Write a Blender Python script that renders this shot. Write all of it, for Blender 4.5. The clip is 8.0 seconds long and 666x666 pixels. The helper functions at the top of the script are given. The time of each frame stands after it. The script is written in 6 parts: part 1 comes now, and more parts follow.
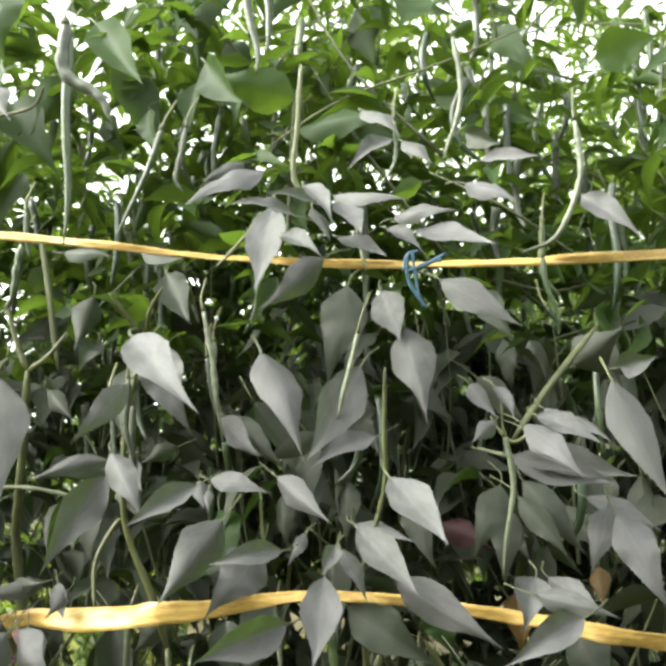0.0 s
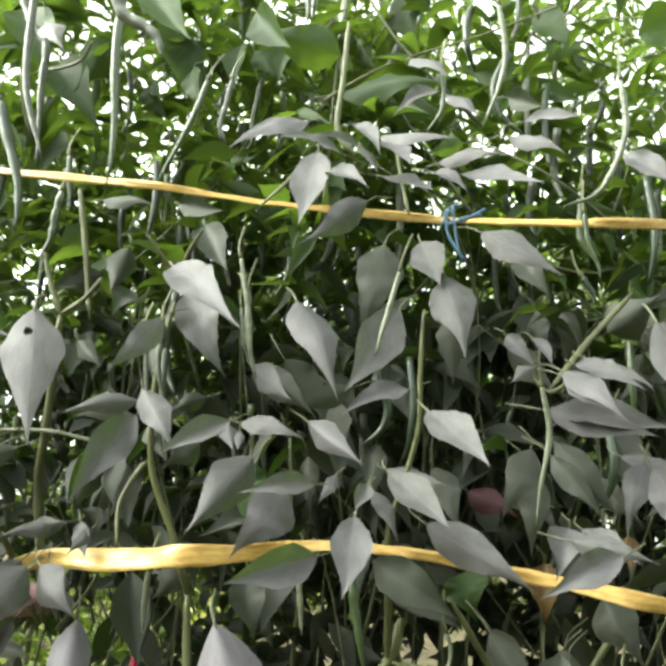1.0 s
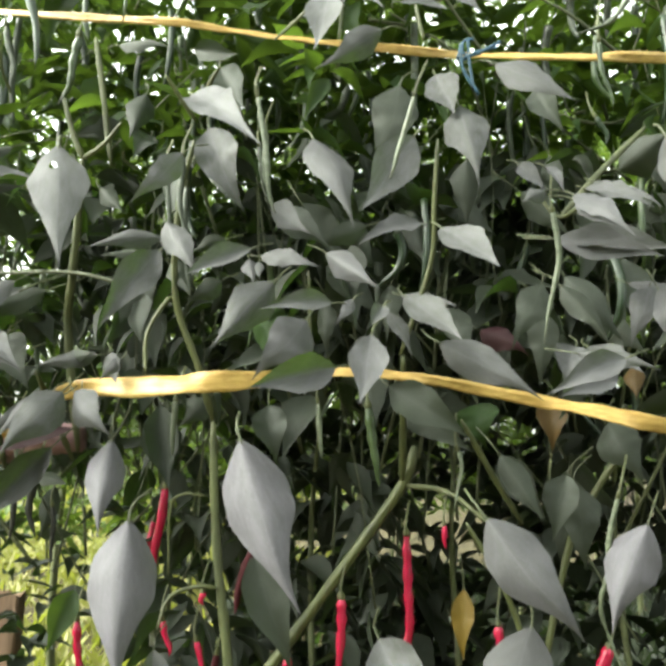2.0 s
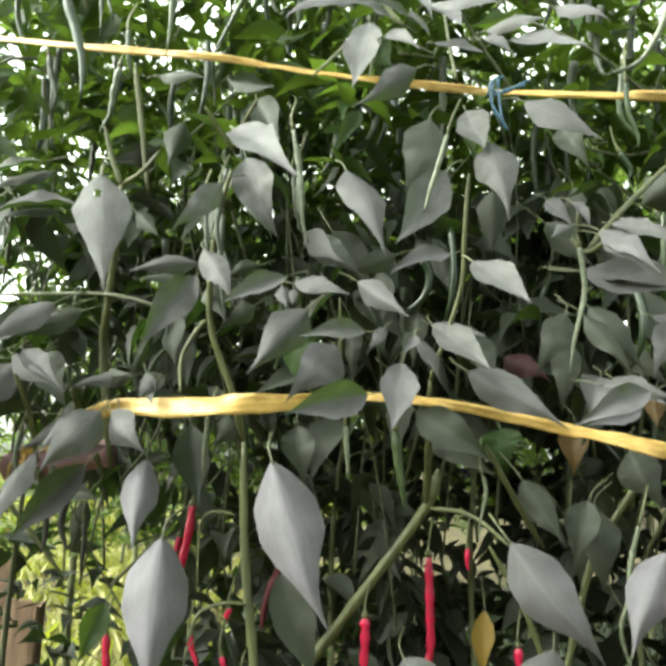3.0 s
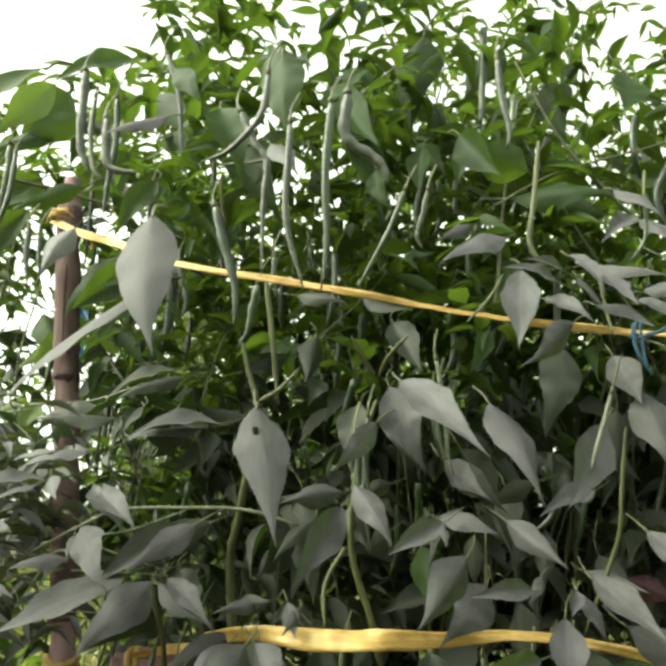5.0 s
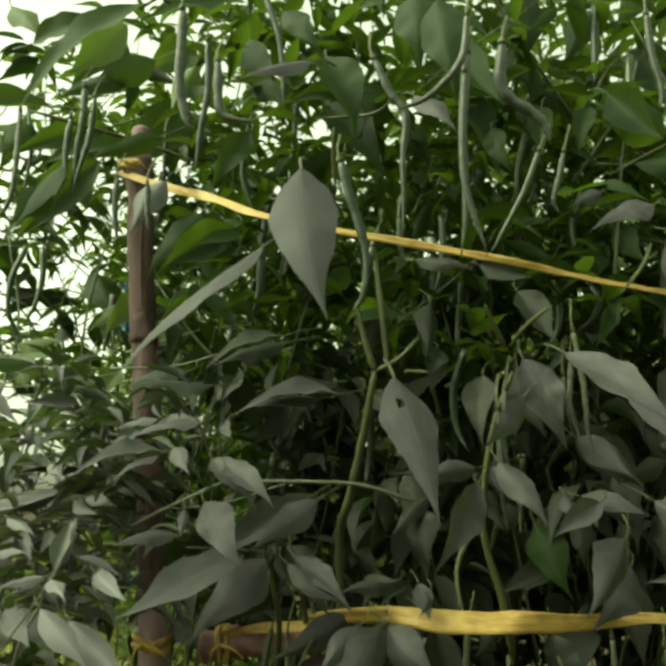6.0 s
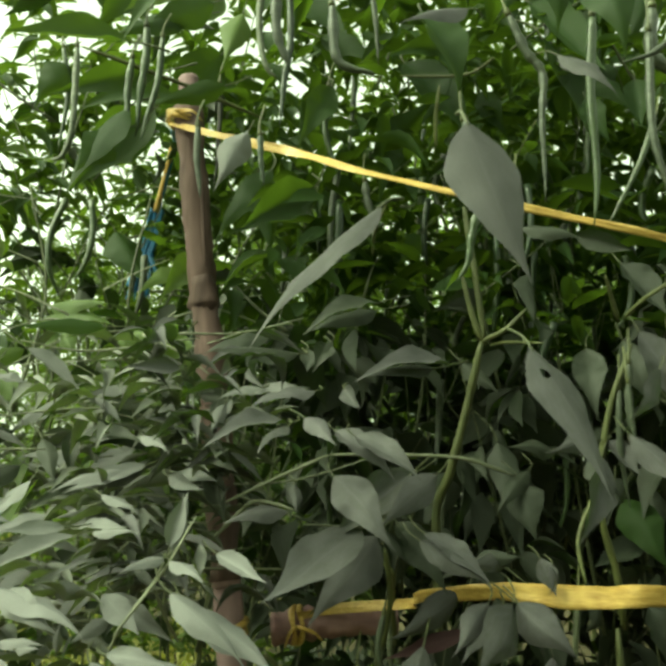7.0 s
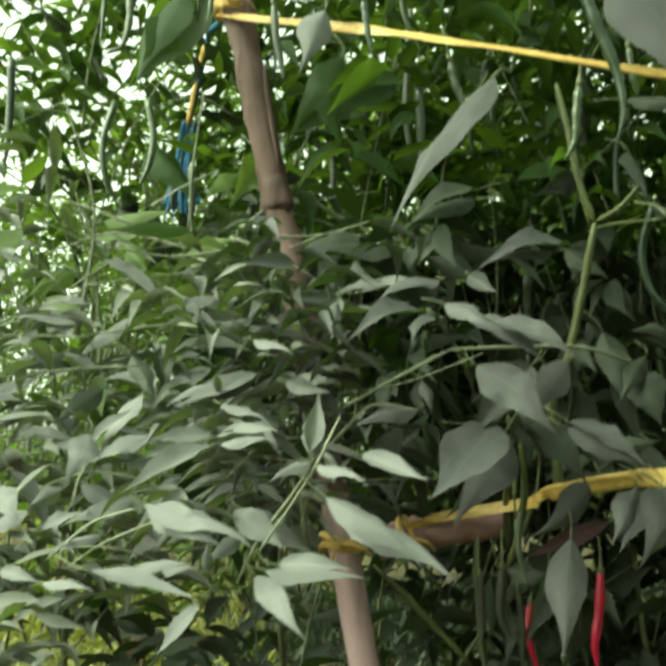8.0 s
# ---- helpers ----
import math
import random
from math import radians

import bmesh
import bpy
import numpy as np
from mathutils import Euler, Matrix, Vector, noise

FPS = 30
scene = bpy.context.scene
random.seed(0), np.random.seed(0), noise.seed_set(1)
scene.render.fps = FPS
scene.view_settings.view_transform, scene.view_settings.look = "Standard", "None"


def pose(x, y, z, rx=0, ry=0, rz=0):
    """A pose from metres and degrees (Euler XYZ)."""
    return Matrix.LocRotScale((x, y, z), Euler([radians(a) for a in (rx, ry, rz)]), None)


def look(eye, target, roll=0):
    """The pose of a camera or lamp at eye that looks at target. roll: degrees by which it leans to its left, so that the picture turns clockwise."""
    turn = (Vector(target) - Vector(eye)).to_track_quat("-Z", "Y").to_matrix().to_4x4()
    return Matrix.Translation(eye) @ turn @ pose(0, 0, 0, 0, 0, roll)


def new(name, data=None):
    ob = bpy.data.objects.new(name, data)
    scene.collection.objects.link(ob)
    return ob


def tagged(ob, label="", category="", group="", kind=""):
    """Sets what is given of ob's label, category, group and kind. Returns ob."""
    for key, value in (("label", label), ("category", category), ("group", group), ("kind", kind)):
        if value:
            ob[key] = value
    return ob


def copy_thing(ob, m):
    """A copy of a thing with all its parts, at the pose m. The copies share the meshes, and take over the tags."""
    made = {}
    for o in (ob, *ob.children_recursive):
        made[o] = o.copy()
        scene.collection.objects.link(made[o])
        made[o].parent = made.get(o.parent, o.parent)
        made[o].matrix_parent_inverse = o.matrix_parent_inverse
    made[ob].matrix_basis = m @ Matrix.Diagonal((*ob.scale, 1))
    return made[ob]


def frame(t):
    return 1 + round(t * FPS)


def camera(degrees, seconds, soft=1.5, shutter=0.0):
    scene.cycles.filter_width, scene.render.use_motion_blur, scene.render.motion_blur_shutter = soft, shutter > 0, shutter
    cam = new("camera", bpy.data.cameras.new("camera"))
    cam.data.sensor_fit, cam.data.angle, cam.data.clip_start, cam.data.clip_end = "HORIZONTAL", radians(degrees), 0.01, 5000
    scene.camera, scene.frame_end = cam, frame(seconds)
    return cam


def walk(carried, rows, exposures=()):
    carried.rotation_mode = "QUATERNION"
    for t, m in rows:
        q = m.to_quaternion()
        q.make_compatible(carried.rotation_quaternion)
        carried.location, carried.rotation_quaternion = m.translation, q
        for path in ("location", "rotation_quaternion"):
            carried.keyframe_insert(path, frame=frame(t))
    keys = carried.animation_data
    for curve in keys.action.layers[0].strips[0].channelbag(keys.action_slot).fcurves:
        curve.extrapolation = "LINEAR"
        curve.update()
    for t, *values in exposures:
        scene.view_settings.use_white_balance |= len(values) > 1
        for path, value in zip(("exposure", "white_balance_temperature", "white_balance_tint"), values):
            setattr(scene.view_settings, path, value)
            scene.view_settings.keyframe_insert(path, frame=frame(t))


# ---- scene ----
cam = camera(43.4, 8.0, 3.6, 0.25)
PATH = [
    (0, (0.101, 0.119, 0.839), (-0.170, 2.056, 1.256), -0.8),
    (0.5, (0.078, 0.128, 0.813), (-0.201, 2.048, 1.298), 0.5),
    (1, (0.071, 0.137, 0.755), (-0.216, 2.052, 1.258), 2.0),
    (1.5, (0.075, 0.130, 0.720), (-0.230, 2.066, 1.116), 1.5),
    (1.7, (0.075, 0.128, 0.700), (-0.237, 2.073, 1.045), 1.5),
    (1.9, (0.074, 0.126, 0.684), (-0.244, 2.077, 0.989), 1.6),
    (2.1, (0.072, 0.122, 0.671), (-0.252, 2.078, 0.940), 1.8),
    (2.4, (0.068, 0.114, 0.659), (-0.266, 2.073, 0.896), 2.1),
    (2.6, (0.064, 0.107, 0.659), (-0.274, 2.065, 0.898), 2.4),
    (2.8, (0.061, 0.101, 0.668), (-0.281, 2.054, 0.933), 2.6),
    (3, (0.057, 0.093, 0.686), (-0.288, 2.038, 1.001), 2.8),
    (3.5, (0.030, 0.094, 0.742), (-0.278, 2.038, 1.095), 2.9),
    (4, (-0.010, 0.056, 0.804), (-0.269, 2.004, 1.175), 3.5),
    (4.5, (-0.012, 0.046, 0.822), (-0.402, 1.978, 1.161), 3.7),
    (4.7, (-0.048, 0.025, 0.823), (-0.428, 1.932, 1.291), 4.1),
    (4.9, (-0.079, 0.019, 0.824), (-0.439, 1.920, 1.338), 4.2),
    (5.1, (-0.125, 0.023, 0.825), (-0.442, 1.930, 1.337), 4.2),
    (5.4, (-0.200, 0.038, 0.826), (-0.446, 1.966, 1.289), 4.0),
    (5.6, (-0.243, 0.047, 0.827), (-0.455, 1.987, 1.258), 4.0),
    (5.8, (-0.269, 0.050, 0.826), (-0.475, 1.993, 1.250), 4.2),
    (6, (-0.294, 0.048, 0.824), (-0.520, 1.985, 1.269), 4.7),
    (6.5, (-0.439, 0.040, 0.816), (-0.457, 1.980, 1.299), 2.3),
    (7, (-0.535, 0.090, 0.803), (-0.475, 2.045, 1.221), 4.3),
    (7.5, (-0.612, 0.127, 0.795), (-0.480, 2.066, 1.264), 3.0),
    (8, (-0.688, 0.171, 0.755), (-0.502, 2.139, 1.058), 0.0),
]
walk(cam, [(t, look(eye, target, roll)) for t, eye, target, roll in PATH],
     [(0, 3.10, 6800, -1), (3.5, 3.01, 6750, -7), (4.6, 2.79, 6900, -5), (5.9, 1.42, 8650, -27), (6.5, 1.58, 8750, -32), (7, 1.77, 8500, -33), (8, 2.12, 7700, -31)])


# ---- world, sun, exposure ----
world = bpy.data.worlds.new("overcast_sky")
scene.world = world
world.use_nodes = True
wn, wl = world.node_tree.nodes, world.node_tree.links
sky = wn.new("ShaderNodeTexSky")
sky.sky_type = "NISHITA"
sky.sun_disc = False
sky.sun_elevation, sky.sun_rotation = radians(46), radians(250)
sky.dust_density, sky.air_density = 4.0, 1.0
hsv = wn.new("ShaderNodeHueSaturation")
hsv.inputs["Saturation"].default_value = 0.12
wl.new(sky.outputs[0], hsv.inputs["Color"])
wl.new(hsv.outputs[0], wn["Background"].inputs[0])
wn["Background"].inputs[1].default_value = 0.15
sun_data = bpy.data.lights.new("sun", "SUN")
sun_data.energy, sun_data.angle, sun_data.color = 0.55, radians(40), (1.0, 0.96, 0.9)
sun = new("sun", sun_data)
sun.matrix_basis = look((-2.55, -0.93, 12.8), (0, 0, 10))


# ---- materials ----
def material(name, rough=0.6, metal=0.0):
    m = bpy.data.materials.new(name)
    m.use_nodes = True
    n, l = m.node_tree.nodes, m.node_tree.links
    b = n["Principled BSDF"]
    b.inputs["Roughness"].default_value, b.inputs["Metallic"].default_value = rough, metal
    return m, n, l, b


def ramp(n, l, src, stops):
    r = n.new("ShaderNodeValToRGB")
    while len(r.color_ramp.elements) < len(stops):
        r.color_ramp.elements.new(0.5)
    for e, (p, c) in zip(r.color_ramp.elements, stops):
        e.position, e.color = p, (*c, 1)
    l.new(src, r.inputs[0])
    return r.outputs[0]


def noise_tex(n, l, scale, detail=4, coord="Object", stretch=(1, 1, 1)):
    tc, mp, t = n.new("ShaderNodeTexCoord"), n.new("ShaderNodeMapping"), n.new("ShaderNodeTexNoise")
    mp.inputs["Scale"].default_value = stretch
    t.inputs["Scale"].default_value, t.inputs["Detail"].default_value = scale, detail
    l.new(tc.outputs[coord], mp.inputs[0])
    l.new(mp.outputs[0], t.inputs[0])
    return t.outputs["Fac"]


def mixed(n, l, fac, a, b):
    m = n.new("ShaderNodeMix")
    m.data_type = "RGBA"
    for s, v in ((m.inputs[0], fac), (m.inputs[6], a), (m.inputs[7], b)):
        if isinstance(v, (tuple, float, int)):
            s.default_value = (*v, 1) if isinstance(v, tuple) else v
        else:
            l.new(v, s)
    return m.outputs[2]


def math_node(n, l, op, a, b=0.0):
    m = n.new("ShaderNodeMath")
    m.operation = op
    for s, v in zip(m.inputs, (a, b)):
        if isinstance(v, (float, int)):
            s.default_value = v
        else:
            l.new(v, s)
    return m.outputs[0]


def bump(n, l, b, height, strength=0.3, distance=0.002):
    k = n.new("ShaderNodeBump")
    k.inputs["Strength"].default_value, k.inputs["Distance"].default_value = strength, distance
    l.new(height, k.inputs["Height"])
    l.new(k.outputs[0], b.inputs["Normal"])


def leaf_material(name, dark, light, dust, dusty, through_col, through_amt, rough=0.58, gloss=0.3):
    """Leaf blade: varied by leaf, dusty in patches, pale veins from the UV, light passing through."""
    m, n, l, b = material(name, rough)
    dark, light, dust = (tuple(0.82 * c for c in q) for q in (dark, light, dust))
    info, geo = n.new("ShaderNodeObjectInfo"), n.new("ShaderNodeNewGeometry")
    rnd = math_node(n, l, "FRACT", math_node(n, l, "ADD", info.outputs["Random"], geo.outputs["Random Per Island"]))
    col = mixed(n, l, rnd, dark, light)
    patch = noise_tex(n, l, 7, 2, "Generated") if dusty > 0.5 else noise_tex(n, l, 60, 4)
    pf = math_node(n, l, "MULTIPLY", ramp(n, l, patch, ((0.35, (0.25,) * 3), (0.7, (1,) * 3))), dusty)
    col = mixed(n, l, pf, col, dust)
    speck = ramp(n, l, noise_tex(n, l, 42, 5, "Generated"), ((0.56, (0,) * 3), (0.70, (1,) * 3)))
    col = mixed(n, l, math_node(n, l, "MULTIPLY", speck, 0.45 * dusty), col, tuple(min(1, 1.5 * c) for c in dust))
    uv, sep = n.new("ShaderNodeTexCoord"), n.new("ShaderNodeSeparateXYZ")
    l.new(uv.outputs["UV"], sep.inputs[0])
    side = math_node(n, l, "ABSOLUTE", math_node(n, l, "SUBTRACT", sep.outputs[0], 0.5))
    slant = math_node(n, l, "SUBTRACT", math_node(n, l, "MULTIPLY", sep.outputs[1], 7.0), math_node(n, l, "MULTIPLY", side, 4.5))
    rib = math_node(n, l, "ABSOLUTE", math_node(n, l, "SUBTRACT", math_node(n, l, "FRACT", slant), 0.5))
    vein = math_node(n, l, "MAXIMUM", math_node(n, l, "LESS_THAN", side, 0.022), math_node(n, l, "MULTIPLY", math_node(n, l, "LESS_THAN", rib, 0.045), 0.3))
    pale = tuple(min(1, c * 1.7 + 0.02) for c in light)
    col = mixed(n, l, math_node(n, l, "MULTIPLY", vein, 0.2), col, pale)
    l.new(col, b.inputs["Base Color"])
    b.inputs["Specular IOR Level"].default_value = gloss
    puff = math_node(n, l, "ADD", math_node(n, l, "MULTIPLY", rib, 0.5), noise_tex(n, l, 7, 3, "Generated"))
    bump(n, l, b, puff, 0.09, 0.003)
    tr = n.new("ShaderNodeBsdfTranslucent")
    tcol = mixed(n, l, rnd, through_col, tuple(c * 0.6 for c in through_col))
    l.new(mixed(n, l, math_node(n, l, "MULTIPLY", vein, 0.4), tcol, tuple(c * 0.5 for c in through_col)), tr.inputs[0])
    mix = n.new("ShaderNodeMixShader")
    mix.inputs[0].default_value = through_amt
    l.new(b.outputs[0], mix.inputs[1])
    l.new(tr.outputs[0], mix.inputs[2])
    l.new(mix.outputs[0], n["Material Output"].inputs[0])
    return m


def plain_material(name, a, b_col, scale, rough, stretch=(1, 1, 1), relief=0.3, spec=0.5, distance=0.001):
    m, n, l, b = material(name, rough)
    f = noise_tex(n, l, scale, 6, "Object", stretch)
    big = noise_tex(n, l, scale * 0.13, 3)
    info = n.new("ShaderNodeObjectInfo")
    v = math_node(n, l, "ADD", math_node(n, l, "MULTIPLY", f, 0.7), math_node(n, l, "MULTIPLY", math_node(n, l, "ADD", big, math_node(n, l, "MULTIPLY", info.outputs["Random"], 0.4)), 0.4))
    l.new(ramp(n, l, v, ((0.36, a), (0.74, b_col))), b.inputs["Base Color"])
    b.inputs["Specular IOR Level"].default_value = spec
    bump(n, l, b, f, relief, distance)
    return m


LEAF = leaf_material("dusty_leaf", (0.036, 0.038, 0.031), (0.080, 0.078, 0.080), (0.106, 0.101, 0.114), 0.55, (0.08, 0.15, 0.01), 0.16)
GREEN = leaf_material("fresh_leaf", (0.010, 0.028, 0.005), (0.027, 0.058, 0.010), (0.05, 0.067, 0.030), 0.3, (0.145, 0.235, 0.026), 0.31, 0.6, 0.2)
# Darker leaf copy: the shade deep inside the plants is painted into it.
INNER = leaf_material("shaded_inner_leaf", (0.015, 0.022, 0.011), (0.040, 0.047, 0.031), (0.062, 0.065, 0.058), 0.5, (0.07, 0.14, 0.016), 0.18)
# Greens made lighter to carry the brighter light on the rows behind.
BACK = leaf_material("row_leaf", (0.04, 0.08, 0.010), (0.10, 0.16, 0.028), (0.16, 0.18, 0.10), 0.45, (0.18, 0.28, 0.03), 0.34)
# Dimmer leaf copy, painted darker for blades turned away from the light.
DIMMED = leaf_material("dimmed_leaf", (0.036, 0.037, 0.034), (0.047, 0.046, 0.047), (0.068, 0.066, 0.070), 0.55, (0.10, 0.16, 0.01), 0.2)
# Dusty lower leaves, with bluish sky light painted into the pale tone.
PALE = leaf_material("skylit_dusty_leaf", (0.090, 0.085, 0.093), (0.114, 0.107, 0.119), (0.168, 0.155, 0.181), 0.55, (0.10, 0.16, 0.02), 0.15)
# Two lighter leaf copies: light from the row's open end put into colour.
ENDLIT = leaf_material("endlit_fill_leaf", (0.105, 0.113, 0.094), (0.20, 0.205, 0.187), (0.265, 0.262, 0.252), 0.5, (0.15, 0.22, 0.04), 0.2)
LIGHT = leaf_material("endlit_leaf", (0.110, 0.114, 0.107), (0.172, 0.173, 0.172), (0.228, 0.224, 0.232), 0.5, (0.12, 0.18, 0.04), 0.17)
YELLOW = leaf_material("yellowed_leaf", (0.18, 0.105, 0.008), (0.24, 0.15, 0.012), (0.12, 0.10, 0.03), 0.4, (0.3, 0.2, 0.01), 0.25)
WITHERED = leaf_material("withered_red_leaf", (0.030, 0.007, 0.010), (0.060, 0.016, 0.021), (0.075, 0.045, 0.05), 0.4, (0.1, 0.015, 0.015), 0.12)
ORANGE = leaf_material("withered_leaf", (0.06, 0.030, 0.004), (0.085, 0.045, 0.006), (0.06, 0.045, 0.015), 0.4, (0.3, 0.14, 0.015), 0.2)
STEM = plain_material("green_stem", (0.026, 0.031, 0.010), (0.080, 0.088, 0.030), 90, 0.55, (1, 1, 0.2), 0.3)
PALESTEM = plain_material("pale_stem", (0.08, 0.09, 0.05), (0.20, 0.21, 0.15), 90, 0.65)
TWIG = plain_material("thin_twig", (0.02, 0.026, 0.010), (0.07, 0.078, 0.036), 120, 0.6)
RED = plain_material("ripe_chilli", (0.23, 0.002, 0.020), (0.37, 0.008, 0.048), 60, 0.22, relief=0.1)
MAROON = plain_material("drying_chilli", (0.022, 0.003, 0.005), (0.055, 0.008, 0.011), 60, 0.7, spec=0.2)
PODS = {
    "red": RED, "maroon": MAROON,
    "dried": plain_material("blackened_chilli", (0.006, 0.006, 0.005), (0.020, 0.019, 0.015), 120, 0.6, (0.3, 0.3, 1.5), relief=0.7),
    "green": plain_material("green_chilli", (0.010, 0.022, 0.006), (0.04, 0.06, 0.022), 120, 0.3, (0.3, 0.3, 1.5), relief=0.5),
    "dark": plain_material("deep_green_chilli", (0.005, 0.013, 0.005), (0.018, 0.032, 0.014), 120, 0.3, (0.3, 0.3, 1.5), relief=0.5),
    "grey": plain_material("grey_chilli", (0.008, 0.013, 0.006), (0.050, 0.060, 0.038), 120, 0.45, (0.3, 0.3, 1.5), relief=0.6),
    "pale": plain_material("pale_chilli", (0.03, 0.04, 0.02), (0.115, 0.13, 0.085), 120, 0.45, (0.3, 0.3, 1.5), relief=0.6),
}
STRAP = plain_material("yellow_strapping", (0.28, 0.16, 0.038), (0.54, 0.37, 0.125), 420, 0.38, (0.12, 1, 1), 0.35, 0.4)
BARK = plain_material("weathered_wood", (0.012, 0.007, 0.006), (0.118, 0.076, 0.071), 70, 0.8, (1, 1, 0.12), 0.8, 0.2, 0.003)
PALEWOOD = plain_material("pale_pinkish_wood", (0.11, 0.070, 0.074), (0.29, 0.19, 0.205), 60, 0.75, (1, 1, 0.12), 0.6, 0.25, 0.002)
SAWN = plain_material("sawn_wood", (0.05, 0.032, 0.021), (0.16, 0.105, 0.07), 60, 0.8, (1, 1, 0.15), 0.6, 0.2, 0.002)
RAILWOOD = plain_material("reddish_wood", (0.09, 0.048, 0.052), (0.28, 0.165, 0.172), 60, 0.75, (0.15, 1, 1), 0.7, 0.25, 0.002)
TWINE = plain_material("dark_blue_twine", (0.006, 0.024, 0.044), (0.017, 0.064, 0.105), 500, 0.55)
# Brighter twine copy, making up for the shadow on the hanging one.
BRIGHTTWINE = plain_material("bright_blue_twine", (0.008, 0.06, 0.15), (0.03, 0.16, 0.32), 500, 0.45)
SOIL = plain_material("soil", (0.014, 0.011, 0.006), (0.06, 0.05, 0.026), 9, 0.95, relief=0.9, spec=0.1, distance=0.03)
GRASS = leaf_material("grass_blade", (0.13, 0.145, 0.035), (0.34, 0.31, 0.13), (0.44, 0.40, 0.22), 0.3, (0.28, 0.32, 0.03), 0.35)
TRUNK = plain_material("tree_bark", (0.06, 0.05, 0.04), (0.18, 0.15, 0.12), 14, 0.9, (1, 1, 0.25), 0.9, 0.1, 0.02)
TREELEAF = leaf_material("tree_leaf", (0.05, 0.09, 0.02), (0.10, 0.15, 0.04), (0.15, 0.17, 0.1), 0.2, (0.25, 0.42, 0.03), 0.35)


# ---- shapes ----
def thing(name, place, label, category, group="", kind=""):
    ob = new(name)
    ob.matrix_basis = Matrix.Translation(place)
    return tagged(ob, label, category, group, kind)


def put_under(ob, parent, label=""):
    ob.parent = parent
    ob.matrix_parent_inverse = parent.matrix_basis.inverted()
    return tagged(ob, label)


def mesh_of(name, verts, faces, mat, uvs=None, smooth=True):
    me = bpy.data.meshes.new(name)
    me.from_pydata(verts, [], faces)
    if uvs is not None:
        layer = me.uv_layers.new(name="UVMap")
        loops = np.zeros(len(me.loops), dtype=np.int32)
        me.loops.foreach_get("vertex_index", loops)
        layer.data.foreach_set("uv", np.asarray(uvs, dtype=np.float32)[loops].ravel())
    if smooth:
        me.polygons.foreach_set("use_smooth", [True] * len(me.polygons))
    me.materials.append(mat)
    me.update()
    return me


def part(name, bm, mat, parent, label=""):
    me = bpy.data.meshes.new(name)
    bm.to_mesh(me)
    bm.free()
    me.polygons.foreach_set("use_smooth", [True] * len(me.polygons))
    me.materials.append(mat)
    return put_under(new(name, me), parent, label)


def smooth_line(points, steps):
    """Catmull-Rom through the points; each may carry extra values."""
    p = [np.array(q, dtype=float) for q in points]
    p = [2 * p[0] - p[1], *p, 2 * p[-1] - p[-2]]
    out = []
    for a, b, c, d in zip(p, p[1:], p[2:], p[3:]):
        for i in range(steps):
            t = i / steps
            out.append(0.5 * (2 * b + (c - a) * t + (2 * a - 5 * b + 4 * c - d) * t * t + (3 * b - a - 3 * c + d) * t ** 3))
    return out + [p[-2]]


def tube(bm, line, radii, sides=8):
    rings, prev = [], None
    for i, p in enumerate(line):
        a, b = line[max(i - 1, 0)], line[min(i + 1, len(line) - 1)]
        d = Vector(b[:3]) - Vector(a[:3])
        d = d.normalized() if d.length > 1e-9 else Vector((0, 0, 1))
        u = prev if prev is not None else d.orthogonal()
        u = (u - d * u.dot(d)).normalized()
        prev, v = u, d.cross(u)
        rings.append([bm.verts.new(Vector(p[:3]) + (u * math.cos(k * 2 * math.pi / sides) + v * math.sin(k * 2 * math.pi / sides)) * radii[i]) for k in range(sides)])
    for r, s in zip(rings, rings[1:]):
        for k in range(sides):
            bm.faces.new((r[k], r[(k + 1) % sides], s[(k + 1) % sides], s[k]))
    bm.faces.new(rings[0][::-1])
    bm.faces.new(rings[-1])


